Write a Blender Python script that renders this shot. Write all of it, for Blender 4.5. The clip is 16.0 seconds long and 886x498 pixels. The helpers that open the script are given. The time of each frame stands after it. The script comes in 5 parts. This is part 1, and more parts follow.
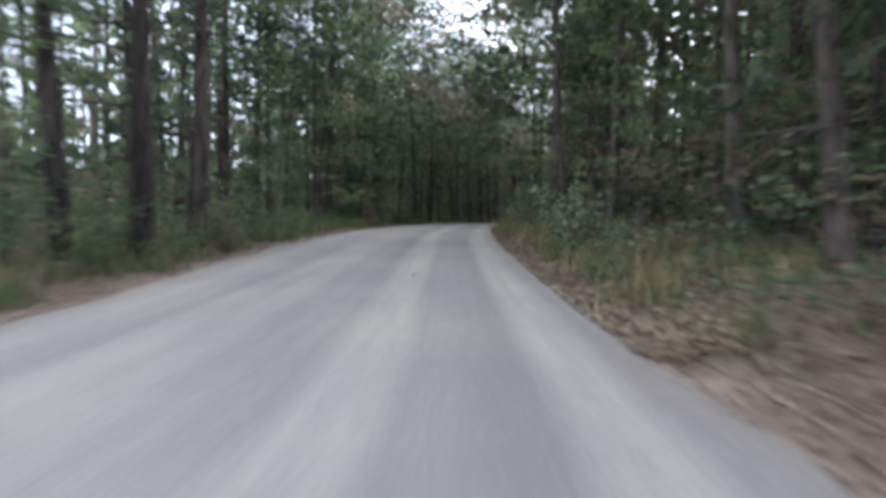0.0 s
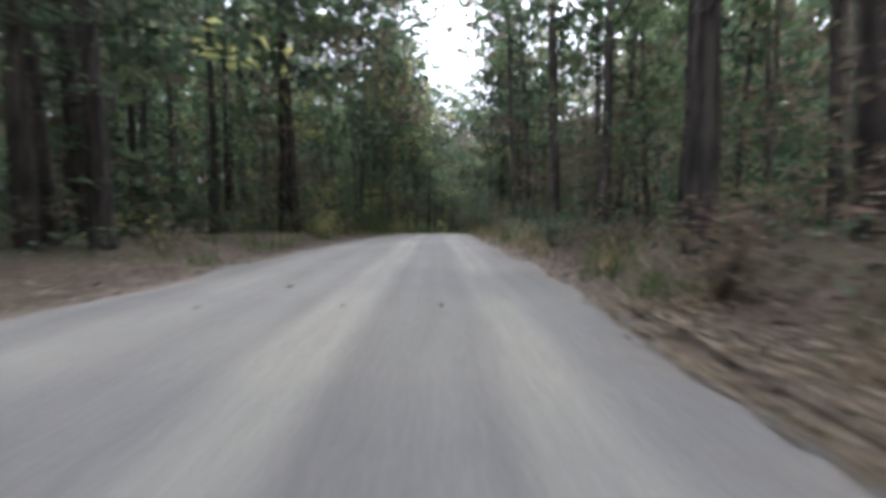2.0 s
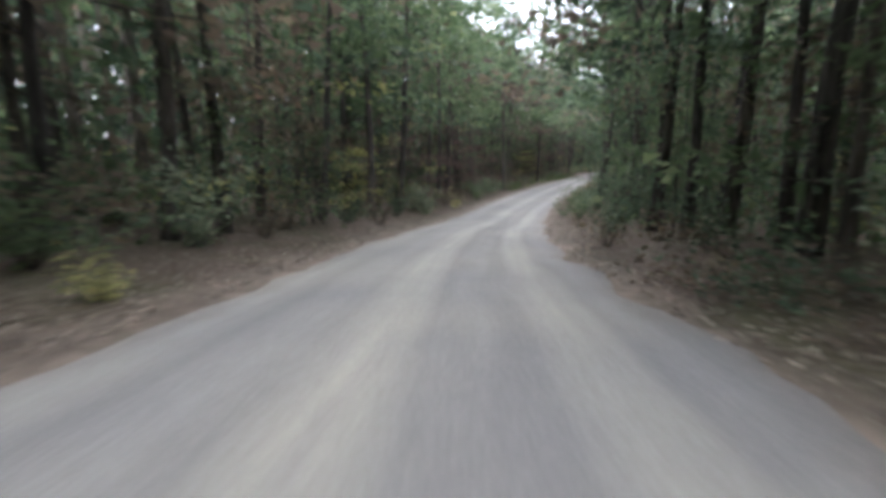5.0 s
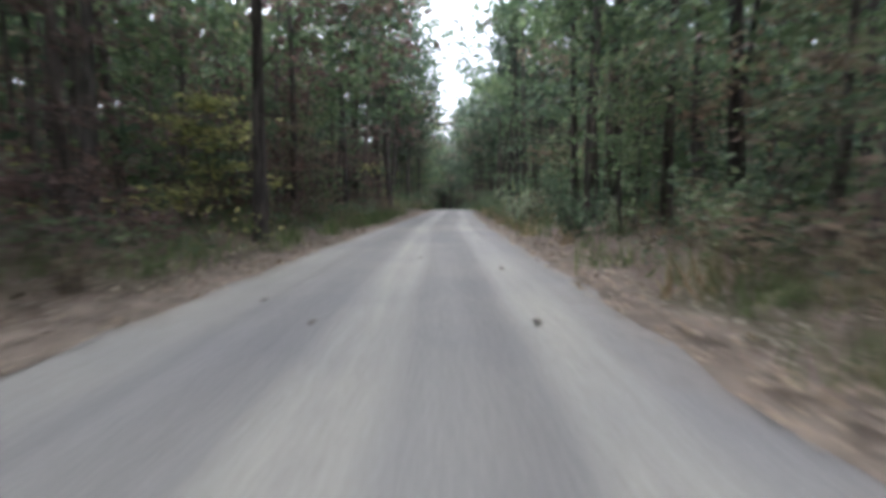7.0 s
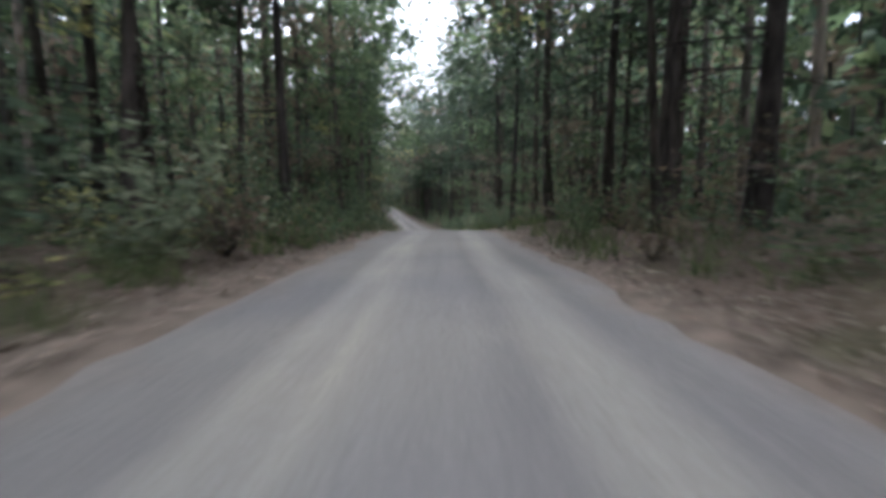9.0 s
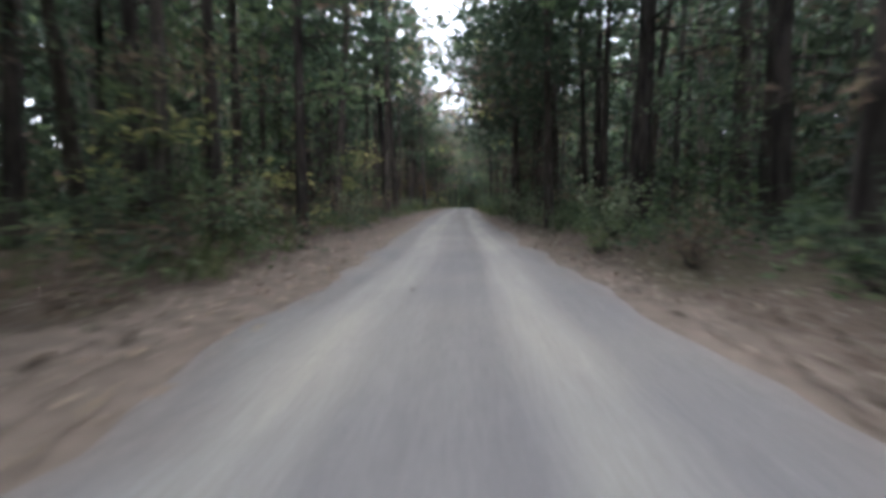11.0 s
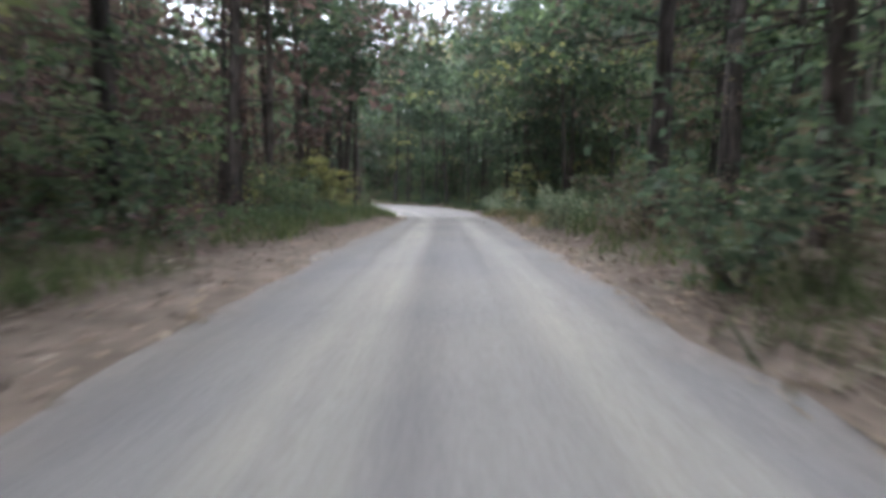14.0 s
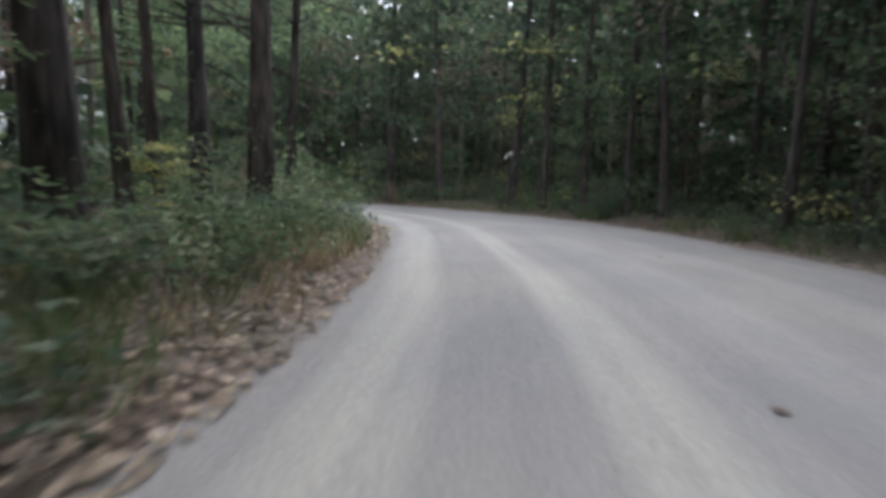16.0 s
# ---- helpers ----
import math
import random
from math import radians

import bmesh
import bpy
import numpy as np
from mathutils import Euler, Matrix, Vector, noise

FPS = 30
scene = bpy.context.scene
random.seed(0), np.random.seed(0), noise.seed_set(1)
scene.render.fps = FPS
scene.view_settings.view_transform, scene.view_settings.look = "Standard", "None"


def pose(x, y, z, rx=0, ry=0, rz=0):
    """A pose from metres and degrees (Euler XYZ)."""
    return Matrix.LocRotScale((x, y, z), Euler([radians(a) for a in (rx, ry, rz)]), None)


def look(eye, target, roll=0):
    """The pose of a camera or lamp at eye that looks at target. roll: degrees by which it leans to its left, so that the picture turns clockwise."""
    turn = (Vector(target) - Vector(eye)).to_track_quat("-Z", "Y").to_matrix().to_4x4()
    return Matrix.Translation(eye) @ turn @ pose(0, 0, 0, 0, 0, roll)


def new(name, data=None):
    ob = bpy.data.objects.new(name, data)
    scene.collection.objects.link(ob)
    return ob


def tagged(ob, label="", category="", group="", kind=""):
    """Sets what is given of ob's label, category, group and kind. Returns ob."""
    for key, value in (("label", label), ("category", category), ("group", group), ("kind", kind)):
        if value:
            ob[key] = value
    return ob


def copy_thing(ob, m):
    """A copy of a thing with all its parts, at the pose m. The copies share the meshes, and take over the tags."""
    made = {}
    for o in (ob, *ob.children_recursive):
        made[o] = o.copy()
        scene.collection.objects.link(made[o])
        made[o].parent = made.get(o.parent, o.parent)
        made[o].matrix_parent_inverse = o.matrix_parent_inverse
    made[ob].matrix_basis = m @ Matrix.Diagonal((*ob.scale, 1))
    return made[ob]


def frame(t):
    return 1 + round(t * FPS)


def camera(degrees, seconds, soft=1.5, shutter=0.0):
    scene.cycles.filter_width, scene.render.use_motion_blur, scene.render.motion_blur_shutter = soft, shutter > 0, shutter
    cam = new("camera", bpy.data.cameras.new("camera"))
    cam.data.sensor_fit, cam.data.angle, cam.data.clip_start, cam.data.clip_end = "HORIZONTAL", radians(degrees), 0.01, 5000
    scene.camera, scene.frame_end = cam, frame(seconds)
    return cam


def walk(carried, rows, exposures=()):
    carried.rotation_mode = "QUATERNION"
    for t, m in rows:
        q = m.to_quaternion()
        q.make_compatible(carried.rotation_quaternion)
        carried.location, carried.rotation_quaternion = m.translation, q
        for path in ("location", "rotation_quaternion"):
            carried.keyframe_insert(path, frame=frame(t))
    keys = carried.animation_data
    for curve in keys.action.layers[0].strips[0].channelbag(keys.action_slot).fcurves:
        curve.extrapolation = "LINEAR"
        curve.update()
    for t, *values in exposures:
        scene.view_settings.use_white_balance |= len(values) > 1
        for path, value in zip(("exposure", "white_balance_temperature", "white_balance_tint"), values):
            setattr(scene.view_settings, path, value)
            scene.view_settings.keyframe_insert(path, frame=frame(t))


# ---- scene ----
cam = camera(84.0, 16.0, soft=4.2, shutter=0.2)
PATH = [
    (0, (0.000, -0.000, 0.000), (-0.000, 9.998, -0.207), 0.05),
    (0.25, (0.135, 7.670, 0.533), (0.460, 17.661, 0.290), -0.09),
    (0.5, (0.358, 15.295, 1.056), (1.035, 25.267, 0.766), -0.27),
    (0.75, (0.732, 22.809, 1.569), (1.802, 32.745, 1.188), -0.65),
    (1, (1.420, 30.233, 2.024), (2.988, 40.099, 1.576), -0.97),
    (1.25, (2.611, 37.565, 2.363), (4.924, 47.286, 1.965), -0.93),
    (1.5, (4.300, 44.793, 2.622), (7.358, 54.307, 2.272), -0.76),
    (1.75, (6.674, 51.933, 2.795), (10.284, 61.249, 2.377), -0.53),
    (2, (9.344, 58.893, 2.956), (13.345, 68.042, 2.422), -0.38),
    (2.25, (11.952, 65.586, 3.227), (16.146, 74.640, 2.559), -0.58),
    (2.5, (14.591, 72.011, 3.458), (18.814, 81.039, 2.642), -0.84),
    (2.75, (17.268, 78.114, 3.508), (21.329, 87.200, 2.541), -1.00),
    (3, (19.870, 83.961, 3.469), (23.718, 93.124, 2.361), -1.01),
    (3.25, (22.222, 89.574, 3.381), (25.900, 98.792, 2.158), -0.80),
    (3.5, (24.513, 95.039, 3.254), (28.174, 104.252, 1.941), -0.27),
    (3.75, (26.839, 100.477, 3.110), (30.839, 109.539, 1.740), 0.97),
    (4, (29.308, 105.803, 2.955), (33.794, 114.629, 1.556), 2.03),
    (4.25, (32.031, 110.957, 2.755), (37.007, 119.514, 1.335), 1.88),
    (4.5, (35.095, 115.982, 2.547), (40.587, 124.211, 1.090), 1.34),
    (4.75, (38.644, 120.921, 2.249), (44.666, 128.741, 0.645), 0.90),
    (5, (42.607, 125.713, 1.810), (49.118, 133.062, -0.086), 0.51),
    (5.25, (46.969, 130.312, 1.151), (53.940, 137.212, -0.797), 0.31),
    (5.5, (51.710, 134.720, 0.518), (59.103, 141.182, -1.376), 0.24),
    (5.75, (56.811, 138.916, -0.069), (64.576, 144.960, -1.853), 0.31),
    (6, (62.251, 142.918, -0.562), (70.359, 148.578, -2.055), 0.44),
    (6.25, (68.025, 146.728, -0.819), (76.437, 152.024, -1.911), 0.57),
    (6.5, (74.063, 150.369, -0.852), (82.703, 155.329, -1.717), 0.59),
    (6.75, (80.331, 153.868, -0.741), (89.121, 158.545, -1.666), 0.27),
    (7, (86.715, 157.213, -0.634), (95.597, 161.700, -1.631), -0.05),
    (7.25, (93.098, 160.360, -0.573), (101.993, 164.814, -1.594), -0.08),
    (7.5, (99.459, 163.435, -0.550), (108.338, 167.914, -1.592), 0.04),
    (7.75, (105.718, 166.603, -0.578), (114.593, 171.079, -1.676), 0.41),
    (8, (111.935, 169.698, -0.631), (120.808, 174.166, -1.779), 0.62),
    (8.25, (118.124, 172.534, -0.678), (127.002, 176.988, -1.839), 0.11),
    (8.5, (124.337, 175.340, -0.716), (133.241, 179.774, -1.752), -0.47),
    (8.75, (130.642, 178.322, -0.718), (139.569, 182.700, -1.789), -0.55),
    (9, (137.016, 181.370, -0.772), (145.968, 185.690, -1.862), -0.46),
    (9.25, (143.458, 184.440, -0.850), (152.414, 188.748, -1.959), -0.35),
    (9.5, (149.950, 187.597, -0.978), (158.865, 191.969, -2.161), -0.23),
    (9.75, (156.478, 190.875, -1.285), (165.262, 195.392, -2.849), -0.15),
    (10, (163.022, 194.319, -1.914), (171.679, 199.030, -3.606), -0.10),
    (10.25, (169.565, 197.953, -2.529), (178.145, 202.813, -4.191), -0.10),
    (10.5, (176.112, 201.792, -3.127), (184.583, 206.862, -4.720), -0.10),
    (10.75, (182.703, 205.838, -3.664), (190.916, 211.385, -4.996), -0.05),
    (11, (189.256, 210.074, -3.935), (197.256, 216.008, -4.823), -0.01),
    (11.25, (195.676, 214.568, -3.732), (203.686, 220.479, -4.685), -0.04),
    (11.5, (202.018, 219.111, -3.587), (210.147, 224.844, -4.613), -0.02),
    (11.75, (208.310, 223.531, -3.627), (216.628, 228.974, -4.713), 0.24),
    (12, (214.520, 227.811, -3.687), (222.972, 233.031, -4.829), 0.40),
    (12.25, (220.678, 231.859, -3.606), (229.059, 237.181, -4.804), -0.01),
    (12.5, (226.629, 235.736, -3.494), (234.823, 241.329, -4.747), -0.54),
    (12.75, (232.162, 239.437, -3.410), (240.009, 245.494, -4.730), -0.83),
    (13, (237.472, 243.063, -3.342), (245.026, 249.470, -4.713), -1.02),
    (13.25, (242.694, 246.792, -3.303), (250.345, 253.083, -4.678), -1.14),
    (13.5, (247.787, 250.394, -3.286), (255.682, 256.381, -4.631), -1.06),
    (13.75, (252.694, 253.624, -3.298), (260.863, 259.253, -4.558), -0.51),
    (14, (257.589, 256.701, -3.311), (265.994, 261.987, -4.498), 0.04),
    (14.25, (262.732, 259.789, -3.279), (271.268, 264.857, -4.491), 0.05),
    (14.5, (267.801, 262.804, -3.260), (276.332, 267.866, -4.528), 0.05),
    (14.75, (272.597, 265.683, -3.292), (280.857, 271.163, -4.610), 0.53),
    (15, (277.004, 268.519, -3.395), (284.886, 274.524, -4.742), 1.07),
    (15.25, (280.788, 271.420, -3.647), (288.374, 277.802, -4.958), 1.41),
    (15.5, (284.100, 274.274, -3.920), (291.390, 281.003, -5.171), 1.62),
    (15.75, (286.919, 276.969, -4.092), (293.883, 284.046, -5.282), 1.62),
    (16, (289.531, 279.611, -4.236), (296.149, 287.023, -5.363), 1.55),
]
walk(cam, [(t, look(eye, target, roll)) for t, eye, target, roll in PATH],
     [(t, stops, 5570, 14) for t, stops in (
         (0.0, 1.6), (0.5, 1.66), (1.0, 2.5), (1.5, 2.55), (2.0, 2.14), (2.5, 2.03), (3.0, 2.48), (3.5, 2.72), (4.0, 2.48), (5.5, 2.3), (6.5, 2.2),
         (7.0, 2.2), (7.5, 1.95), (8.0, 2.28), (8.5, 2.0), (11.0, 2.05), (11.5, 2.55), (12.0, 2.28), (12.5, 2.2), (13.0, 1.92), (13.5, 2.2), (14.0, 2.35), (14.5, 2.28), (15.0, 2.2), (15.5, 2.0), (16.0, 1.72))])

# ---- world and light: an overcast day ----
world = bpy.data.worlds.new("overcast_sky")
scene.world = world
world.use_nodes = True
wn, wl = world.node_tree.nodes, world.node_tree.links
sky = wn.new("ShaderNodeTexSky")
sky.sky_type, sky.sun_disc = "NISHITA", False
sky.sun_elevation, sky.sun_rotation = radians(52), radians(40)
sky.dust_density, sky.air_density, sky.ozone_density = 6.0, 1.0, 0.5
soft_sky = wn.new("ShaderNodeHueSaturation")
soft_sky.inputs["Saturation"].default_value = 0.3
wl.new(sky.outputs[0], soft_sky.inputs["Color"])
wl.new(soft_sky.outputs[0], wn["Background"].inputs["Color"])
wn["Background"].inputs["Strength"].default_value = 0.15
sun = new("sun", bpy.data.lights.new("sun", "SUN"))
sun.data.energy, sun.data.angle, sun.data.color = 0.9, radians(40), (1.0, 0.96, 0.9)
sun.matrix_world = pose(0, 0, 60, 38, 0, -40)

# ---- plan of the road: centre points, and its edges along the way ----
ROAD = [
    (-1.16, -59.99, -1.80),
    (-0.58, -29.99, -1.50),
    (0.00, -0.00, -1.20),
    (0.95, 24.27, 0.43),
    (5.36, 47.63, 1.47),
    (13.54, 69.38, 2.11),
    (21.73, 88.41, 2.18),
    (29.39, 105.75, 1.77),
    (39.53, 121.84, 1.03),
    (46.30, 129.43, 0.12),
    (53.82, 136.36, -0.85),
    (62.61, 143.00, -1.72),
    (71.70, 148.88, -1.97),
    (91.82, 159.71, -1.81),
    (111.93, 169.62, -1.83),
    (131.93, 178.95, -1.79),
    (152.57, 188.94, -2.13),
    (163.11, 194.45, -2.98),
    (173.50, 200.30, -3.95),
    (183.96, 206.81, -4.82),
    (194.37, 213.69, -5.03),
    (214.50, 227.74, -4.83),
    (233.18, 240.15, -4.61),
    (249.73, 251.63, -4.50),
    (265.73, 261.58, -4.48),
    (279.91, 270.83, -4.82),
    (289.53, 279.61, -5.44),
    (295.18, 285.28, -5.35),
    (300.24, 292.64, -5.25),
    (301.97, 301.41, -5.15),
    (300.06, 310.15, -5.05),
    (294.85, 317.41, -4.95),
    (279.83, 330.61, -4.73),
]
EDGES = [  # metres along, left edge, right edge
    (-60, -4.6, 1.9), (0, -4.7, 1.9), (12, -5.5, 1.8), (25, -5.2, 1.7), (50, -5.5, 1.7), (66, -4.3, 2.2),
    (80, -3.6, 2.2), (96, -3.0, 2.3), (106, -2.5, 2.4), (120, -2.6, 2.5), (150, -3.2, 2.2), (178, -3.6, 1.8), (197, -3.2, 2.0),
    (223, -2.7, 2.1), (265, -2.2, 2.1), (308, -1.9, 2.1), (355, -2.5, 1.8), (400, -2.5, 2.0), (414, -2.1, 2.6),
    (423, -1.8, 4.6), (430, -1.7, 6.6), (445, -1.8, 7.2), (490, -3.0, 4.5),
]


def spline(points, step):
    """Catmull-Rom through the points, then evened out to a step in metres."""
    p = np.array(points, float)
    p = np.vstack([2 * p[0] - p[1], p, 2 * p[-1] - p[-2]])
    out = []
    for i in range(1, len(p) - 2):
        for u in np.arange(0, 1, 0.02):
            a, b, c, d = p[i - 1], p[i], p[i + 1], p[i + 2]
            out.append(0.5 * (2 * b + (c - a) * u + (2 * a - 5 * b + 4 * c - d) * u * u + (3 * b - a - 3 * c + d) * u ** 3))
    out = np.array(out + [p[-2]])
    run = np.r_[0, np.cumsum(np.hypot(*np.diff(out[:, :2], axis=0).T))]
    even = np.arange(0, run[-1], step)
    return even, np.stack([np.interp(even, run, out[:, n]) for n in range(3)], 1)


along, line = spline(ROAD, 0.5)
along = along - 60.0
ahead = np.gradient(line[:, :2], axis=0)
ahead /= np.linalg.norm(ahead, axis=1)[:, None]
SMAX = float(along[-1])
edge_s, edge_l, edge_r = np.array(EDGES, float).T


def road_at(s):
    """Centre, heading and edges of the road at s metres along."""
    c = np.array([np.interp(s, along, line[:, n]) for n in range(3)])
    d = np.array([np.interp(s, along, ahead[:, n]) for n in range(2)])
    return c, d / np.linalg.norm(d), float(np.interp(s, edge_s, edge_l)), float(np.interp(s, edge_s, edge_r))


def rough(x, y, size, seed=0.0):
    return noise.noise(Vector((x / size, y / size, seed)))


def verge(s, off):
    """Height of the ground above the road's level, off metres outside the road's edge."""
    if off <= 0:
        return -0.02
    rise = min(off / 3.0, 1.0)
    return 0.01 + 0.28 * rise * rise * (3 - 2 * rise) + 0.012 * max(off - 3, 0)


def ground_z(s, l):
    c, d, left, right = road_at(s)
    off = left - l if l < 0 else l - right
    x, y = c[0] + d[1] * l, c[1] - d[0] * l
    bank = 1.0 + (1.2 if (l > 0 and 18 < s < 75) else 0.0) * min(1, max(0, (s - 18) / 8)) * min(1, max(0, (75 - s) / 8))
    return c[2] + verge(s, off) * bank + (0.1 * rough(x, y, 2.1) + 0.25 * rough(x, y, 9, 4)) * min(max(off, 0) / 2.5, 1.0)


def spot(s, l):
    """The point on the ground at s metres along and l metres to the right."""
    c, d, _, _ = road_at(s)
    return Vector((c[0] + d[1] * l, c[1] - d[0] * l, ground_z(s, l)))


def turn_at(s):
    d = road_at(s)[1]
    return math.degrees(math.atan2(-d[0], d[1]))


# ---- materials ----
def material(name, roughness=0.9, specular=0.3):
    m = bpy.data.materials.new(name)
    m.use_nodes = True
    b = m.node_tree.nodes["Principled BSDF"]
    b.inputs["Roughness"].default_value = roughness
    b.inputs["Specular IOR Level"].default_value = specular
    return m, m.node_tree.nodes, m.node_tree.links, b


def ramp(nodes, links, source, stops):
    r = nodes.new("ShaderNodeValToRGB")
    e = r.color_ramp.elements
    while len(e) < len(stops):
        e.new(0.5)
    for n, (at, colour) in enumerate(stops):
        e[n].position, e[n].color = at, (*colour, 1)
    links.new(source, r.inputs[0])
    return r.outputs[0]


def noise_tex(nodes, links, scale, detail=4, vector=None, stretch=None):
    t = nodes.new("ShaderNodeTexNoise")
    t.inputs["Scale"].default_value, t.inputs["Detail"].default_value = scale, detail
    if vector is None:
        vector = nodes.new("ShaderNodeNewGeometry").outputs["Position"]
    if stretch:
        mp = nodes.new("ShaderNodeMapping")
        mp.inputs["Scale"].default_value = stretch
        links.new(vector, mp.inputs[0])
        vector = mp.outputs[0]
    links.new(vector, t.inputs["Vector"])
    return t.outputs["Fac"]


def mix(nodes, links, fac, a, b, mode="MIX"):
    m = nodes.new("ShaderNodeMix")
    m.data_type, m.blend_type = "RGBA", mode
    for value, socket in ((fac, m.inputs[0]), (a, m.inputs[6]), (b, m.inputs[7])):
        if isinstance(value, bpy.types.NodeSocket):
            links.new(value, socket)
        else:
            socket.default_value = value if isinstance(value, float) else (*value, 1)
    return m.outputs[2]


def bump(nodes, links, b, height, strength, distance):
    n = nodes.new("ShaderNodeBump")
    n.inputs["Strength"].default_value, n.inputs["Distance"].default_value = strength, distance
    links.new(height, n.inputs["Height"])
    links.new(n.outputs[0], b.inputs["Normal"])


def math_node(nodes, links, op, a, b=0.0, clamp=False):
    m = nodes.new("ShaderNodeMath")
    m.operation, m.use_clamp = op, clamp
    for value, socket in ((a, m.inputs[0]), (b, m.inputs[1])):
        if isinstance(value, bpy.types.NodeSocket):
            links.new(value, socket)
        else:
            socket.default_value = value
    return m.outputs[0]


def attribute(nodes, name):
    a = nodes.new("ShaderNodeAttribute")
    a.attribute_name = name
    return a.outputs["Vector"]


def road_material():
    m, n, l, b = material("packed_sandy_dirt", 0.95, 0.15)
    place = attribute(n, "plan")  # x: metres along, y: metres to the right
    sep = n.new("ShaderNodeSeparateXYZ")
    l.new(place, sep.inputs[0])
    # wandering of the wheel tracks
    wander = math_node(n, l, "MULTIPLY", math_node(n, l, "SUBTRACT", noise_tex(n, l, 0.09, 2), 0.5), 0.6)
    across = math_node(n, l, "ADD", sep.outputs[1], wander)
    pale = None
    for centre, width, weight in ((-0.82, 0.3, 1.0), (0.88, 0.27, 0.9), (-2.7, 0.4, 0.6), (-4.3, 0.35, 0.5)):
        d = math_node(n, l, "ABSOLUTE", math_node(n, l, "SUBTRACT", across, centre))
        k = math_node(n, l, "SUBTRACT", 1.0, math_node(n, l, "DIVIDE", d, width * 1.5), True)
        k = math_node(n, l, "MULTIPLY", math_node(n, l, "SMOOTH_MIN", math_node(n, l, "MULTIPLY", k, 1.8), 1.0), weight, True)
        pale = k if pale is None else math_node(n, l, "MAXIMUM", pale, k)
    streak = noise_tex(n, l, 1.0, 5, place, (0.05, 1.6, 1.0))
    fine = noise_tex(n, l, 1.0, 3, place, (0.3, 5.0, 1.0))
    pale = math_node(n, l, "MULTIPLY", pale, math_node(n, l, "ADD", 0.5, streak), True)
    base = ramp(n, l, streak, [(0.3, (0.222, 0.212, 0.198)), (0.7, (0.28, 0.267, 0.25))])
    light = ramp(n, l, fine, [(0.3, (0.303, 0.287, 0.262)), (0.7, (0.36, 0.342, 0.298))])
    colour = mix(n, l, pale, base, light)
    patch = ramp(n, l, noise_tex(n, l, 0.35, 4), [(0.35, (0.88, 0.88, 0.9)), (0.65, (1.06, 1.04, 1.0))])
    colour = mix(n, l, 1.0, colour, patch, "MULTIPLY")
    grit = ramp(n, l, noise_tex(n, l, 28, 4), [(0.3, (0.84, 0.84, 0.84)), (0.7, (1.1, 1.1, 1.1))])
    colour = mix(n, l, 1.0, colour, grit, "MULTIPLY")
    verge_soil = ramp(n, l, noise_tex(n, l, 8, 6), [(0.3, (0.18, 0.157, 0.134)), (0.7, (0.27, 0.238, 0.206))])
    ragged = math_node(n, l, "MULTIPLY", math_node(n, l, "SUBTRACT", noise_tex(n, l, 1.1, 6), 0.42), 1.8)
    inner = math_node(n, l, "SUBTRACT", 1.0, math_node(n, l, "ADD", math_node(n, l, "MULTIPLY", sep.outputs[2], 1.25), ragged), True)
    colour = mix(n, l, inner, colour, verge_soil)
    l.new(colour, b.inputs["Base Color"])
    bump(n, l, b, math_node(n, l, "ADD", noise_tex(n, l, 22, 5), math_node(n, l, "MULTIPLY", streak, 1.5)), 0.35, 0.02)
    return m


def ground_material():
    m, n, l, b = material("forest_floor", 1.0, 0.1)
    place = attribute(n, "plan")  # x: metres along, y: metres outside the road's edge
    sep = n.new("ShaderNodeSeparateXYZ")
    l.new(place, sep.inputs[0])
    off = math_node(n, l, "ADD", sep.outputs[1], math_node(n, l, "MULTIPLY", math_node(n, l, "SUBTRACT", noise_tex(n, l, 0.9, 5), 0.5), 1.6))
    litter = ramp(n, l, noise_tex(n, l, 11, 8), [(0.3, (0.05, 0.039, 0.03)), (0.5, (0.125, 0.096, 0.072)), (0.72, (0.22, 0.175, 0.135))])
    sand = ramp(n, l, noise_tex(n, l, 3.0, 6), [(0.3, (0.155, 0.125, 0.098)), (0.7, (0.265, 0.212, 0.166))])
    moss = ramp(n, l, noise_tex(n, l, 9, 5), [(0.3, (0.035, 0.045, 0.02)), (0.7, (0.1, 0.105, 0.05))])
    sandy = math_node(n, l, "SUBTRACT", 1.0, math_node(n, l, "MULTIPLY", math_node(n, l, "SUBTRACT", off, sep.outputs[2]), 2.2), True)
    green = math_node(n, l, "MULTIPLY", math_node(n, l, "SUBTRACT", noise_tex(n, l, 0.5, 4), 0.47), 5.0, True)
    colour = mix(n, l, sandy, mix(n, l, math_node(n, l, "MULTIPLY", green, 0.6), litter, moss), sand)
    l.new(colour, b.inputs["Base Color"])
    bump(n, l, b, noise_tex(n, l, 9, 6), 0.45, 0.03)
    return m


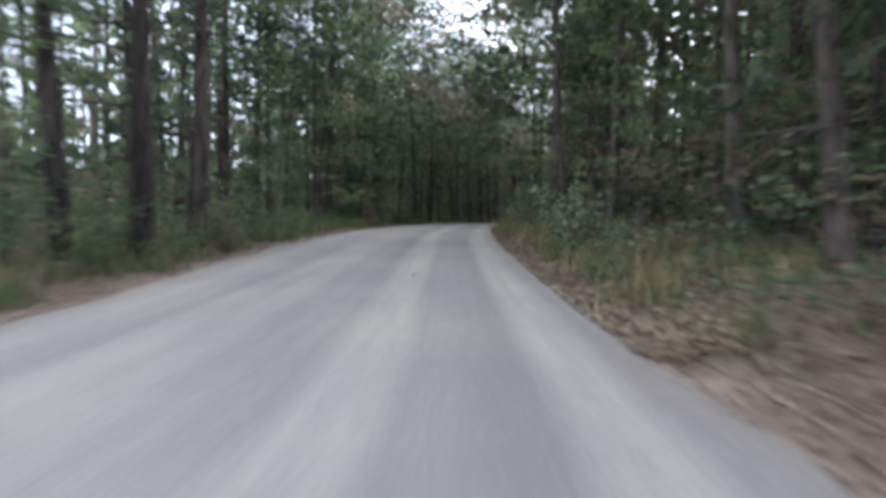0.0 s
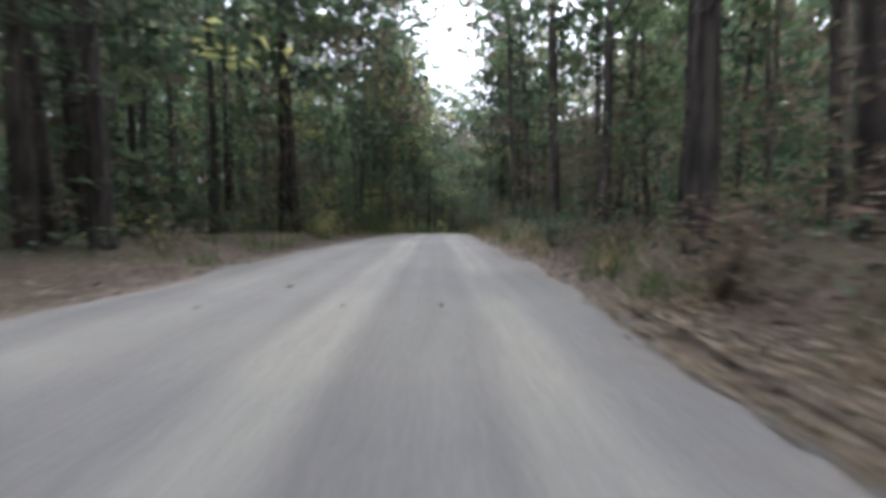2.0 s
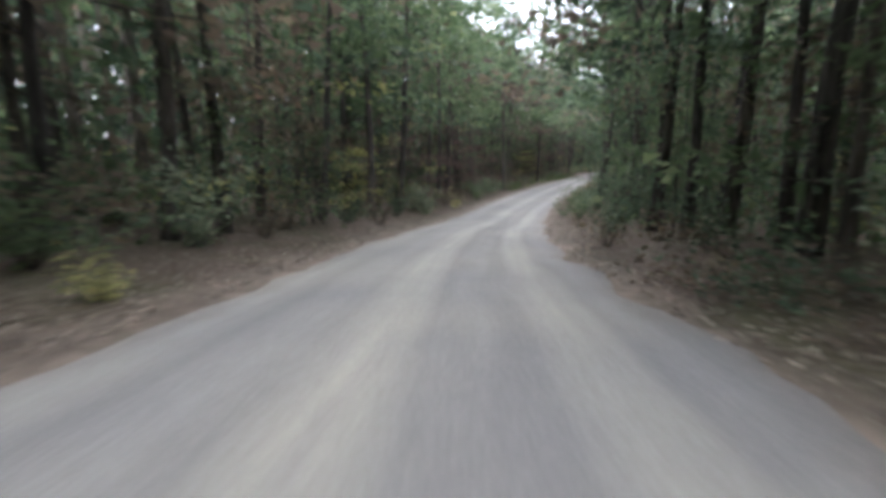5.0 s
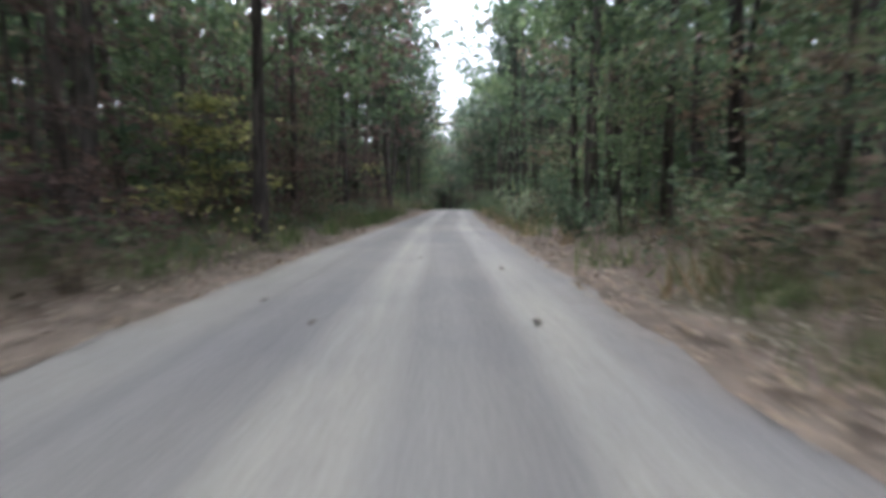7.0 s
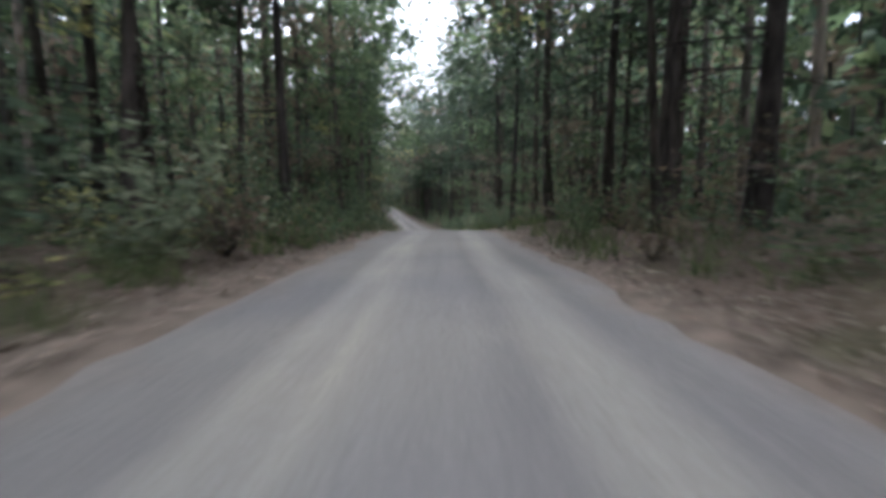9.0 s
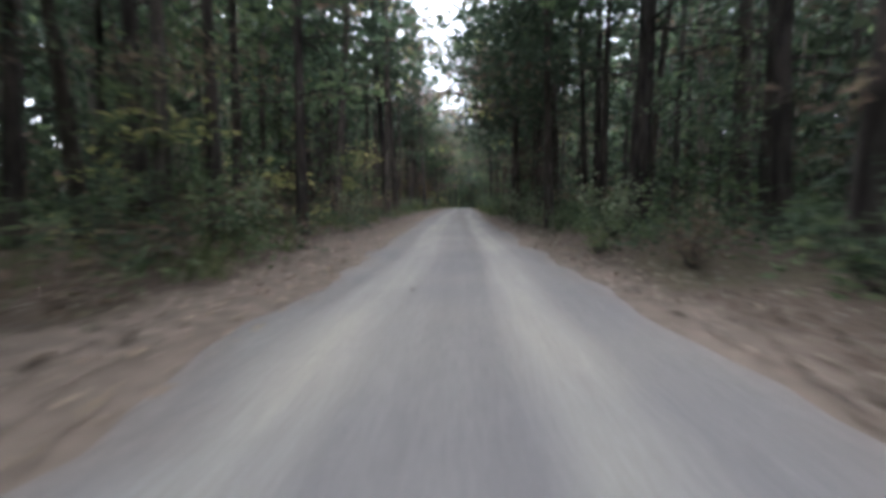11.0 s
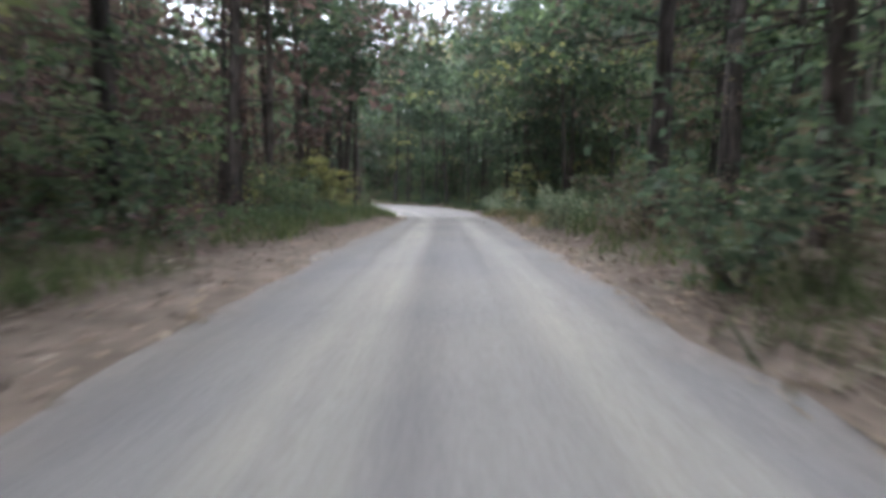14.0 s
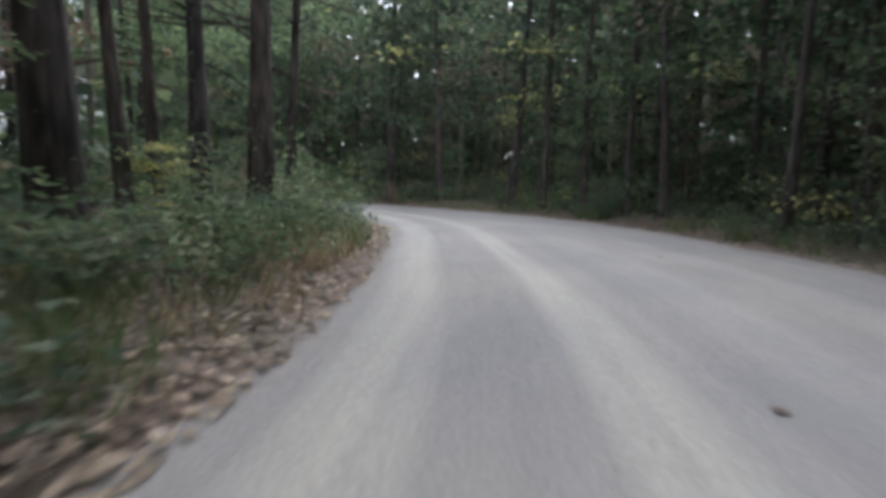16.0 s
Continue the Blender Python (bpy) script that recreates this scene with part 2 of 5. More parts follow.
def bark_material(name, dark, pale, ridge=1.0, mixed=False):
    m, n, l, b = material(name, 0.95, 0.1)
    tc = n.new("ShaderNodeTexCoord")
    plates = noise_tex(n, l, 9, 6, tc.outputs["Object"], (1.0, 1.0, 0.16))
    blotch = noise_tex(n, l, 1.1, 3, tc.outputs["Object"])
    info = n.new("ShaderNodeObjectInfo")
    c = ramp(n, l, plates, [(0.35, dark), (0.65, pale)])
    tint = ramp(n, l, blotch, [(0.35, (0.75, 0.78, 0.75)), (0.65, (1.15, 1.1, 1.05))])
    c = mix(n, l, 1.0, c, tint, "MULTIPLY")
    if mixed:  # dark and pale barked kinds; the palest stand in for light on far stems
        each = ramp(n, l, n.new("ShaderNodeNewGeometry").outputs["Random Per Island"], [(0.0, (0.7, 0.7, 0.72)), (0.55, (1.2, 1.17, 1.12)), (1.0, (2.9, 2.75, 2.5))])
    else:
        each = ramp(n, l, info.outputs["Random"], [(0.0, (0.7, 0.7, 0.72)), (1.0, (1.25, 1.2, 1.15))])
    l.new(mix(n, l, 1.0, c, each, "MULTIPLY"), b.inputs["Base Color"])
    bump(n, l, b, plates, 0.9, 0.04 * ridge)
    return m


def leaf_material(name, stops, glow=0.36, shift=0.25):
    """Leaves that let some light through; each leaf and each plant has its own shade."""
    m, n, l, b = material(name, 0.75, 0.2)
    geo, info = n.new("ShaderNodeNewGeometry"), n.new("ShaderNodeObjectInfo")
    pick = math_node(n, l, "ADD", math_node(n, l, "MULTIPLY", geo.outputs["Random Per Island"], 1.0 - shift),
                     math_node(n, l, "MULTIPLY", info.outputs["Random"], shift))
    c = ramp(n, l, pick, stops)
    c = mix(n, l, 1.0, c, ramp(n, l, noise_tex(n, l, 0.8, 3), [(0.35, (0.75, 0.78, 0.75)), (0.65, (1.2, 1.15, 1.05))]), "MULTIPLY")
    dull = n.new("ShaderNodeHueSaturation")
    dull.inputs["Saturation"].default_value, dull.inputs["Value"].default_value = 0.76, 1.12
    l.new(c, dull.inputs["Color"])
    c = dull.outputs[0]
    l.new(c, b.inputs["Base Color"])
    t = n.new("ShaderNodeBsdfTranslucent")
    l.new(mix(n, l, 1.0, c, (1.6, 1.65, 1.5), "MULTIPLY"), t.inputs["Color"])
    s = n.new("ShaderNodeMixShader")
    s.inputs[0].default_value = glow
    l.new(b.outputs[0], s.inputs[1])
    l.new(t.outputs[0], s.inputs[2])
    l.new(s.outputs[0], n["Material Output"].inputs["Surface"])
    return m


M_ROAD, M_GROUND = road_material(), ground_material()
M_PINE = bark_material("pine_bark", (0.043, 0.039, 0.037), (0.13, 0.114, 0.106), 1.3)
M_BARK = bark_material("oak_bark", (0.052, 0.048, 0.046), (0.15, 0.138, 0.129))
M_MIXED_LIT = bark_material("mixed_bark", (0.052, 0.048, 0.046), (0.15, 0.138, 0.129), 1.0, True)
M_PALE = bark_material("bleached_wood", (0.22, 0.2, 0.17), (0.5, 0.46, 0.4), 0.4)
L_GREEN = leaf_material("green_leaves", [(0.0, (0.0513, 0.0868, 0.036)), (0.5, (0.108, 0.168, 0.066)), (0.85, (0.169, 0.217, 0.09)), (1.0, (0.21, 0.222, 0.095))])
L_DEEP = leaf_material("deep_green_leaves", [(0.0, (0.045, 0.078, 0.048)), (0.6, (0.09, 0.144, 0.08)), (0.88, (0.165, 0.21, 0.112)), (1.0, (0.27, 0.3, 0.2))])
L_YELLOW = leaf_material("yellowing_leaves", [(0.0, (0.11, 0.136, 0.0423)), (0.5, (0.33, 0.325, 0.075)), (0.8, (0.55, 0.49, 0.12)), (1.0, (0.55, 0.41, 0.11))])
L_RUST = leaf_material("rusty_leaves", [(0.0, (0.0945, 0.07, 0.0551)), (0.5, (0.169, 0.112, 0.0798)), (0.85, (0.189, 0.157, 0.0899)), (1.0, (0.284, 0.14, 0.087))])
L_ORANGE = leaf_material("orange_leaves", [(0.0, (0.2, 0.12, 0.045)), (0.5, (0.42, 0.25, 0.06)), (0.85, (0.52, 0.36, 0.08)), (1.0, (0.3, 0.12, 0.055))])
# grey-green shrub leaves, painted paler to stand in for skylight at the edge
L_PALE = leaf_material("pale_shrub_leaves", [(0.0, (0.11, 0.15, 0.085)), (0.5, (0.21, 0.255, 0.15)), (1.0, (0.35, 0.38, 0.25))])
L_MAROON = leaf_material("maroon_leaves", [(0.0, (0.07, 0.045, 0.042)), (0.5, (0.13, 0.075, 0.066)), (1.0, (0.19, 0.1, 0.08))])
L_NEEDLE = leaf_material("pine_needles", [(0.0, (0.036, 0.06, 0.036)), (0.7, (0.07, 0.104, 0.06)), (1.0, (0.13, 0.128, 0.075))], 0.22)
L_SOFT = leaf_material("soft_green_needles", [(0.0, (0.06, 0.12, 0.06)), (0.7, (0.12, 0.2, 0.1)), (1.0, (0.19, 0.24, 0.13))], 0.3)
L_LITTER = leaf_material("fallen_leaves", [(0.0, (0.1, 0.074, 0.055)), (0.5, (0.18, 0.132, 0.096)), (0.88, (0.26, 0.2, 0.15)), (1.0, (0.36, 0.3, 0.23))], 0.1, 0.0)
L_TAN = leaf_material("tan_fallen_leaves", [(0.0, (0.13, 0.085, 0.05)), (0.5, (0.23, 0.165, 0.095)), (0.88, (0.3, 0.225, 0.135)), (1.0, (0.36, 0.29, 0.195))], 0.12, 0.0)
L_STRAW = leaf_material("dry_straw", [(0.0, (0.13, 0.085, 0.045)), (0.5, (0.27, 0.19, 0.085)), (1.0, (0.42, 0.31, 0.14))], 0.2, 0.1)
L_GRASS = leaf_material("verge_grass", [(0.0, (0.04, 0.065, 0.018)), (0.6, (0.1, 0.155, 0.036)), (1.0, (0.22, 0.2, 0.085))], 0.25, 0.1)
M_STONE = bark_material("dirt_stone", (0.1, 0.085, 0.075), (0.25, 0.22, 0.19), 0.3)


# ---- mesh helpers ----
def mesh_from(name, verts, faces, mats, index=None, smooth=False):
    """A mesh from arrays; faces is a list of arrays with one number of corners each."""
    me = bpy.data.meshes.new(name)
    verts = np.asarray(verts, np.float32).reshape(-1, 3)
    loops = np.concatenate([np.asarray(f, np.int32).ravel() for f in faces])
    sizes = np.concatenate([np.full(len(f), np.asarray(f).shape[1], np.int32) for f in faces])
    me.vertices.add(len(verts))
    me.vertices.foreach_set("co", verts.ravel())
    me.loops.add(len(loops))
    me.loops.foreach_set("vertex_index", loops)
    me.polygons.add(len(sizes))
    me.polygons.foreach_set("loop_start", np.r_[0, np.cumsum(sizes)[:-1]].astype(np.int32))
    if index is not None:
        me.polygons.foreach_set("material_index", np.asarray(index, np.int32))
    me.update(calc_edges=True)
    if smooth:
        me.polygons.foreach_set("use_smooth", np.ones(len(sizes), bool))
    for mat in mats:
        me.materials.append(mat)
    me.validate()
    return me


def tube(points, radii, sides=7):
    """Vertices and quads of a tapered, closed tube through the points."""
    pts, verts, faces = np.asarray(points, float), [], []
    for i, (p, r) in enumerate(zip(pts, radii)):
        t = pts[min(i + 1, len(pts) - 1)] - pts[max(i - 1, 0)]
        t = t / (np.linalg.norm(t) + 1e-9)
        u = np.cross(t, (0.0, 0.0, 1.0) if abs(t[2]) < 0.9 else (1.0, 0.0, 0.0))
        u /= np.linalg.norm(u)
        w = np.cross(t, u)
        a = np.linspace(0, 2 * math.pi, sides, endpoint=False)
        verts.append(p + r * (np.cos(a)[:, None] * u + np.sin(a)[:, None] * w))
        if i:
            for k in range(sides):
                b = (i - 1) * sides
                faces.append((b + k, b + (k + 1) % sides, b + sides + (k + 1) % sides, b + sides + k))
    return np.vstack(verts), np.array(faces)


def grafted(pieces):
    """A stem and its limbs as one connected mesh of quads."""
    v, f = joined(pieces)
    stem, start, welds = pieces[0][0], len(pieces[0][0]), []
    for limb_v, _ in pieces[1:]:
        a = int(np.linalg.norm(stem - limb_v[0], axis=1).argmin())
        welds.append((a, a + 1 if a + 1 < len(stem) else a - 1, start, start + 1))
        start += len(limb_v)
    return v, np.vstack([f, np.array(welds).reshape(-1, 4)]) if welds else f


def joined(pieces):
    """Several (verts, faces) as one."""
    verts, faces, base = [], [], 0
    for v, f in pieces:
        verts.append(v)
        faces.append(np.asarray(f) + base)
        base += len(v)
    return np.vstack(verts), np.vstack(faces)


def leaves(rng, centres, size, slim=0.5, flat=0.5, outward=None, droop=0.0):
    """One kite-shaped, slightly folded leaf at each centre. flat: 1 lies level, 0 turns every way."""
    k = len(centres)
    d = rng.normal(size=(k, 3))
    d[:, 2] *= 1 - flat
    if outward is not None:
        d = d * 0.6 + outward
    d[:, 2] -= droop
    d /= np.linalg.norm(d, axis=1)[:, None] + 1e-9
    up = rng.normal(size=(k, 3)) * (1 - flat) + np.array((0, 0, 1.0)) * (flat + 0.05)
    side = np.cross(d, up)
    side /= np.linalg.norm(side, axis=1)[:, None] + 1e-9
    s = size * rng.uniform(0.6, 1.35, (k, 1))
    n = np.cross(side, d) * s * rng.uniform(-0.12, 0.2, (k, 1))
    mid = centres + d * s * rng.uniform(-0.05, 0.15, (k, 1))
    w = slim * s * 0.5
    v = np.stack([centres - d * s * 0.5, mid + side * w + n, centres + d * s * 0.5 - n, mid - side * w + n], 1)
    return v.reshape(-1, 3), np.arange(4 * k).reshape(k, 4)


def chips(rng, centres, size, slim=0.6, flat=0.4):
    """Three-cornered leaves for foliage that is seen only as a mass."""
    k = len(centres)
    d = rng.normal(size=(k, 3))
    d[:, 2] *= 1 - flat
    d /= np.linalg.norm(d, axis=1)[:, None] + 1e-9
    up = rng.normal(size=(k, 3)) * (1 - flat) + np.array((0, 0, 1.0)) * (flat + 0.05)
    side = np.cross(d, up)
    side /= np.linalg.norm(side, axis=1)[:, None] + 1e-9
    s = size * rng.uniform(0.6, 1.35, (k, 1))
    v = np.stack([centres - d * s * 0.4 - side * s * slim * 0.5, centres - d * s * 0.3 + side * s * slim * 0.5, centres + d * s * 0.6], 1)
    return v.reshape(-1, 3), np.arange(3 * k).reshape(k, 3)


def part(name, me, parent, label=""):
    ob = new(name, me)
    ob.parent = parent
    return tagged(ob, label)


# ---- plants ----
def bent(rng, height, wobble, steps=7):
    z = np.linspace(0, height, steps)
    lean = rng.normal(0, wobble, 2)
    x = lean[0] * (z / height) ** 1.3 + np.cumsum(rng.normal(0, wobble * 0.12, steps)) * (z > 0)
    y = lean[1] * (z / height) ** 1.3 + np.cumsum(rng.normal(0, wobble * 0.12, steps)) * (z > 0)
    return np.stack([x, y, z], 1)


def limb(rng, base, way, length, radius, rise=0.25, steps=4):
    out = [np.array(base)]
    d = np.array(way, float)
    for _ in range(steps - 1):
        d = d + rng.normal(0, 0.14, 3) + (0, 0, rise / steps)
        d /= np.linalg.norm(d)
        out.append(out[-1] + d * length / (steps - 1))
    return np.array(out), radius * np.linspace(1, 0.2, steps)


def stem_radii(height, radius, steps=7):
    z = np.linspace(0, 1, steps)
    r = radius * (1 - 0.82 * z)
    r[0] *= 1.35
    return r


def broadleaf(seed, height, radius, spread, low, count, mat, bark, size=0.5):
    """A tall broadleaved tree: trunk with limbs, and a ragged crown of leaf clumps along them."""
    rng = np.random.default_rng(seed)
    axis = bent(rng, height, 0.5)
    pieces, clumps = [tube(axis, stem_radii(height, radius), 8)], []
    limbs = 15
    for i in range(limbs):
        h = low + (0.97 - low) * ((i + rng.uniform(0, 0.8)) / limbs)
        p = np.array([np.interp(h * height, axis[:, 2], axis[:, n]) for n in range(3)])
        a = i * 2.4 + rng.uniform(-0.5, 0.5)
        reach = spread * rng.uniform(0.6, 1.1) * (1.0 if h < 0.6 else 1.3 * (1.03 - h) + 0.5)
        path, r = limb(rng, p, (math.cos(a), math.sin(a), rng.uniform(-0.05, 0.35)), reach, radius * 0.3 * (1.15 - h), 0.3, 4)
        pieces.append(tube(path, r, 3))
        for u in rng.uniform(0.35, 1.05, 3):
            clumps.append([np.interp(u * 3, range(4), path[:, n]) for n in range(3)])
        clumps.append(path[-1])
    clumps = np.array(clumps)
    each = count // len(clumps)
    c = np.repeat(clumps, each, 0) + rng.normal(0, 1, (each * len(clumps), 3)) * (0.7, 0.7, 0.32)
    v, f = grafted(pieces)
    trunk = mesh_from("trunk", v, [f], [bark], smooth=True)
    lv, lf = chips(rng, c, size * 1.05, 0.6, 0.55)
    return trunk, mesh_from("crown", lv, [lf], [mat])


def pine(seed, height, radius, spread, low, count, bark=None):
    """A tall pine: bare straight trunk with dead stubs, tufts of needles high up."""
    rng = np.random.default_rng(seed)
    axis = bent(rng, height, 0.22)
    pieces, tufts, ways = [tube(axis, stem_radii(height, radius), 9)], [], []
    for i in range(10):
        h = rng.uniform(0.12, low)
        p = np.array([np.interp(h * height, axis[:, 2], axis[:, n]) for n in range(3)])
        a = rng.uniform(0, 6.28)
        path, r = limb(rng, p, (math.cos(a), math.sin(a), rng.uniform(-0.3, 0.2)), rng.uniform(0.7, 3.2), radius * 0.19, -0.2, 4)
        pieces.append(tube(path, r, 3))
    whorls = 26
    for i in range(whorls):
        h = low + (1.0 - low) * (i + rng.uniform(0, 0.9)) / whorls
        p = np.array([np.interp(h * height, axis[:, 2], axis[:, n]) for n in range(3)])
        a = i * 2.4 + rng.uniform(-0.5, 0.5)
        reach = spread * rng.uniform(0.65, 1.1) * (1.12 - h) / (1.12 - low)
        path, r = limb(rng, p, (math.cos(a), math.sin(a), rng.uniform(-0.1, 0.25)), reach, radius * 0.16, 0.2, 3)
        pieces.append(tube(path, r, 3))
        for u in np.linspace(0.3, 1.0, 4):
            tufts.append([np.interp(u * 2, range(3), path[:, n]) for n in range(3)])
            ways.append((math.cos(a), math.sin(a), 0.15))
    tufts, ways = np.array(tufts), np.array(ways)
    each = count // len(tufts)
    spray = rng.normal(0, 1, (each * len(tufts), 3)) * (0.42, 0.42, 0.16)
    v, f = grafted(pieces)
    trunk = mesh_from("trunk", v, [f], [bark or M_PINE], smooth=True)
    lv, lf = chips(rng, np.repeat(tufts, each, 0) + spray, 0.66, 0.3, 0.5)
    return trunk, mesh_from("crown", lv, [lf], [L_NEEDLE])


def young_conifer(seed, height, spread, count):
    """A young soft-needled conifer, feathery tiers down to the ground."""
    rng = np.random.default_rng(seed)
    axis = bent(rng, height, 0.08)
    pieces, tufts, ways = [tube(axis, stem_radii(height, 0.07), 6)], [], []
    n = 74
    for i in range(n):
        h = 0.06 + 0.92 * (i + rng.uniform(0, 0.8)) / n
        p = np.array([np.interp(h * height, axis[:, 2], axis[:, k]) for k in range(3)])
        a = i * 2.4 + rng.uniform(-0.4, 0.4)
        reach = spread * rng.uniform(0.7, 1.1) * (1.03 - h) ** 0.62
        path, r = limb(rng, p, (math.cos(a), math.sin(a), rng.uniform(0.05, 0.35)), reach, 0.018, 0.15, 4)
        pieces.append(tube(path, r, 3))
        for u in np.linspace(0.3, 1.0, 5):
            tufts.append([np.interp(u * 3, range(4), path[:, k]) for k in range(3)])
            ways.append((math.cos(a), math.sin(a), 0.25))
    tufts, ways = np.array(tufts), np.array(ways)
    each = count // len(tufts)
    v, f = grafted(pieces)
    lv, lf = leaves(rng, np.repeat(tufts, each, 0) + rng.normal(0, 1, (each * len(tufts), 3)) * (0.17, 0.17, 0.09), 0.24, 0.17, 0.3, np.repeat(ways, each, 0) * 0.8)
    return mesh_from("trunk", v, [f], [M_PINE], smooth=True), mesh_from("crown", lv, [lf], [L_SOFT])


def sapling(seed, height, spread, count, mat, size=0.17, stems=1):
    """A slender young tree with level sprays of leaves, open between its tiers."""
    rng = np.random.default_rng(seed)
    pieces, clumps, ways = [], [], []
    for k in range(stems):
        axis = bent(rng, height * rng.uniform(0.75, 1.0), 0.45)
        pieces.append(tube(axis, stem_radii(height, 0.035), 5))
        for i in range(18):
            h = rng.uniform(0.16, 1.0)
            p = np.array([np.interp(h * axis[-1, 2], axis[:, 2], axis[:, n]) for n in range(3)])
            a = rng.uniform(0, 6.28)
            path, r = limb(rng, p, (math.cos(a), math.sin(a), rng.uniform(0.0, 0.4)), spread * rng.uniform(0.5, 1.1) * (1.25 - 0.7 * h), 0.013, 0.0, 3)
            pieces.append(tube(path, r, 3))
            for u in np.linspace(0.35, 1.0, 4):
                clumps.append([np.interp(u * 2, range(3), path[:, n]) for n in range(3)])
                ways.append((math.cos(a), math.sin(a), 0))
    clumps, ways = np.array(clumps), np.array(ways)
    each = max(1, count // len(clumps))
    v, f = grafted(pieces)
    lv, lf = leaves(rng, np.repeat(clumps, each, 0) + rng.normal(0, 1, (each * len(clumps), 3)) * (0.24, 0.24, 0.06), size, 0.58, 0.75, np.repeat(ways, each, 0) * 0.4, 0.12)
    return mesh_from("stem", v, [f], [M_BARK], smooth=True), mesh_from("foliage", lv, [lf], [mat])


def shrub(seed, height, spread, count, mat, size=0.12):
    """A low, loose bush of many thin shoots."""
    rng = np.random.default_rng(seed)
    pieces, clumps = [], []
    for i in range(13):
        a = rng.uniform(0, 6.28)
        path, r = limb(rng, (rng.normal(0, 0.01), rng.normal(0, 0.01), 0), (math.cos(a) * spread, math.sin(a) * spread, height * rng.uniform(0.6, 1.3)), height * rng.uniform(0.6, 1.25), 0.012, 0.0, 4)
        pieces.append(tube(path, r, 3))
        for u in np.linspace(0.3, 1.05, 4):
            clumps.append([np.interp(u * 3, range(4), path[:, n]) for n in range(3)])
    clumps = np.array(clumps)
    each = max(1, count // len(clumps))
    v, f = grafted(pieces)
    lv, lf = leaves(rng, np.repeat(clumps, each, 0) + rng.normal(0, 0.13, (each * len(clumps), 3)), size, 0.55, 0.5)
    return mesh_from("stem", v, [f], [M_BARK]), mesh_from("foliage", lv, [lf], [mat])


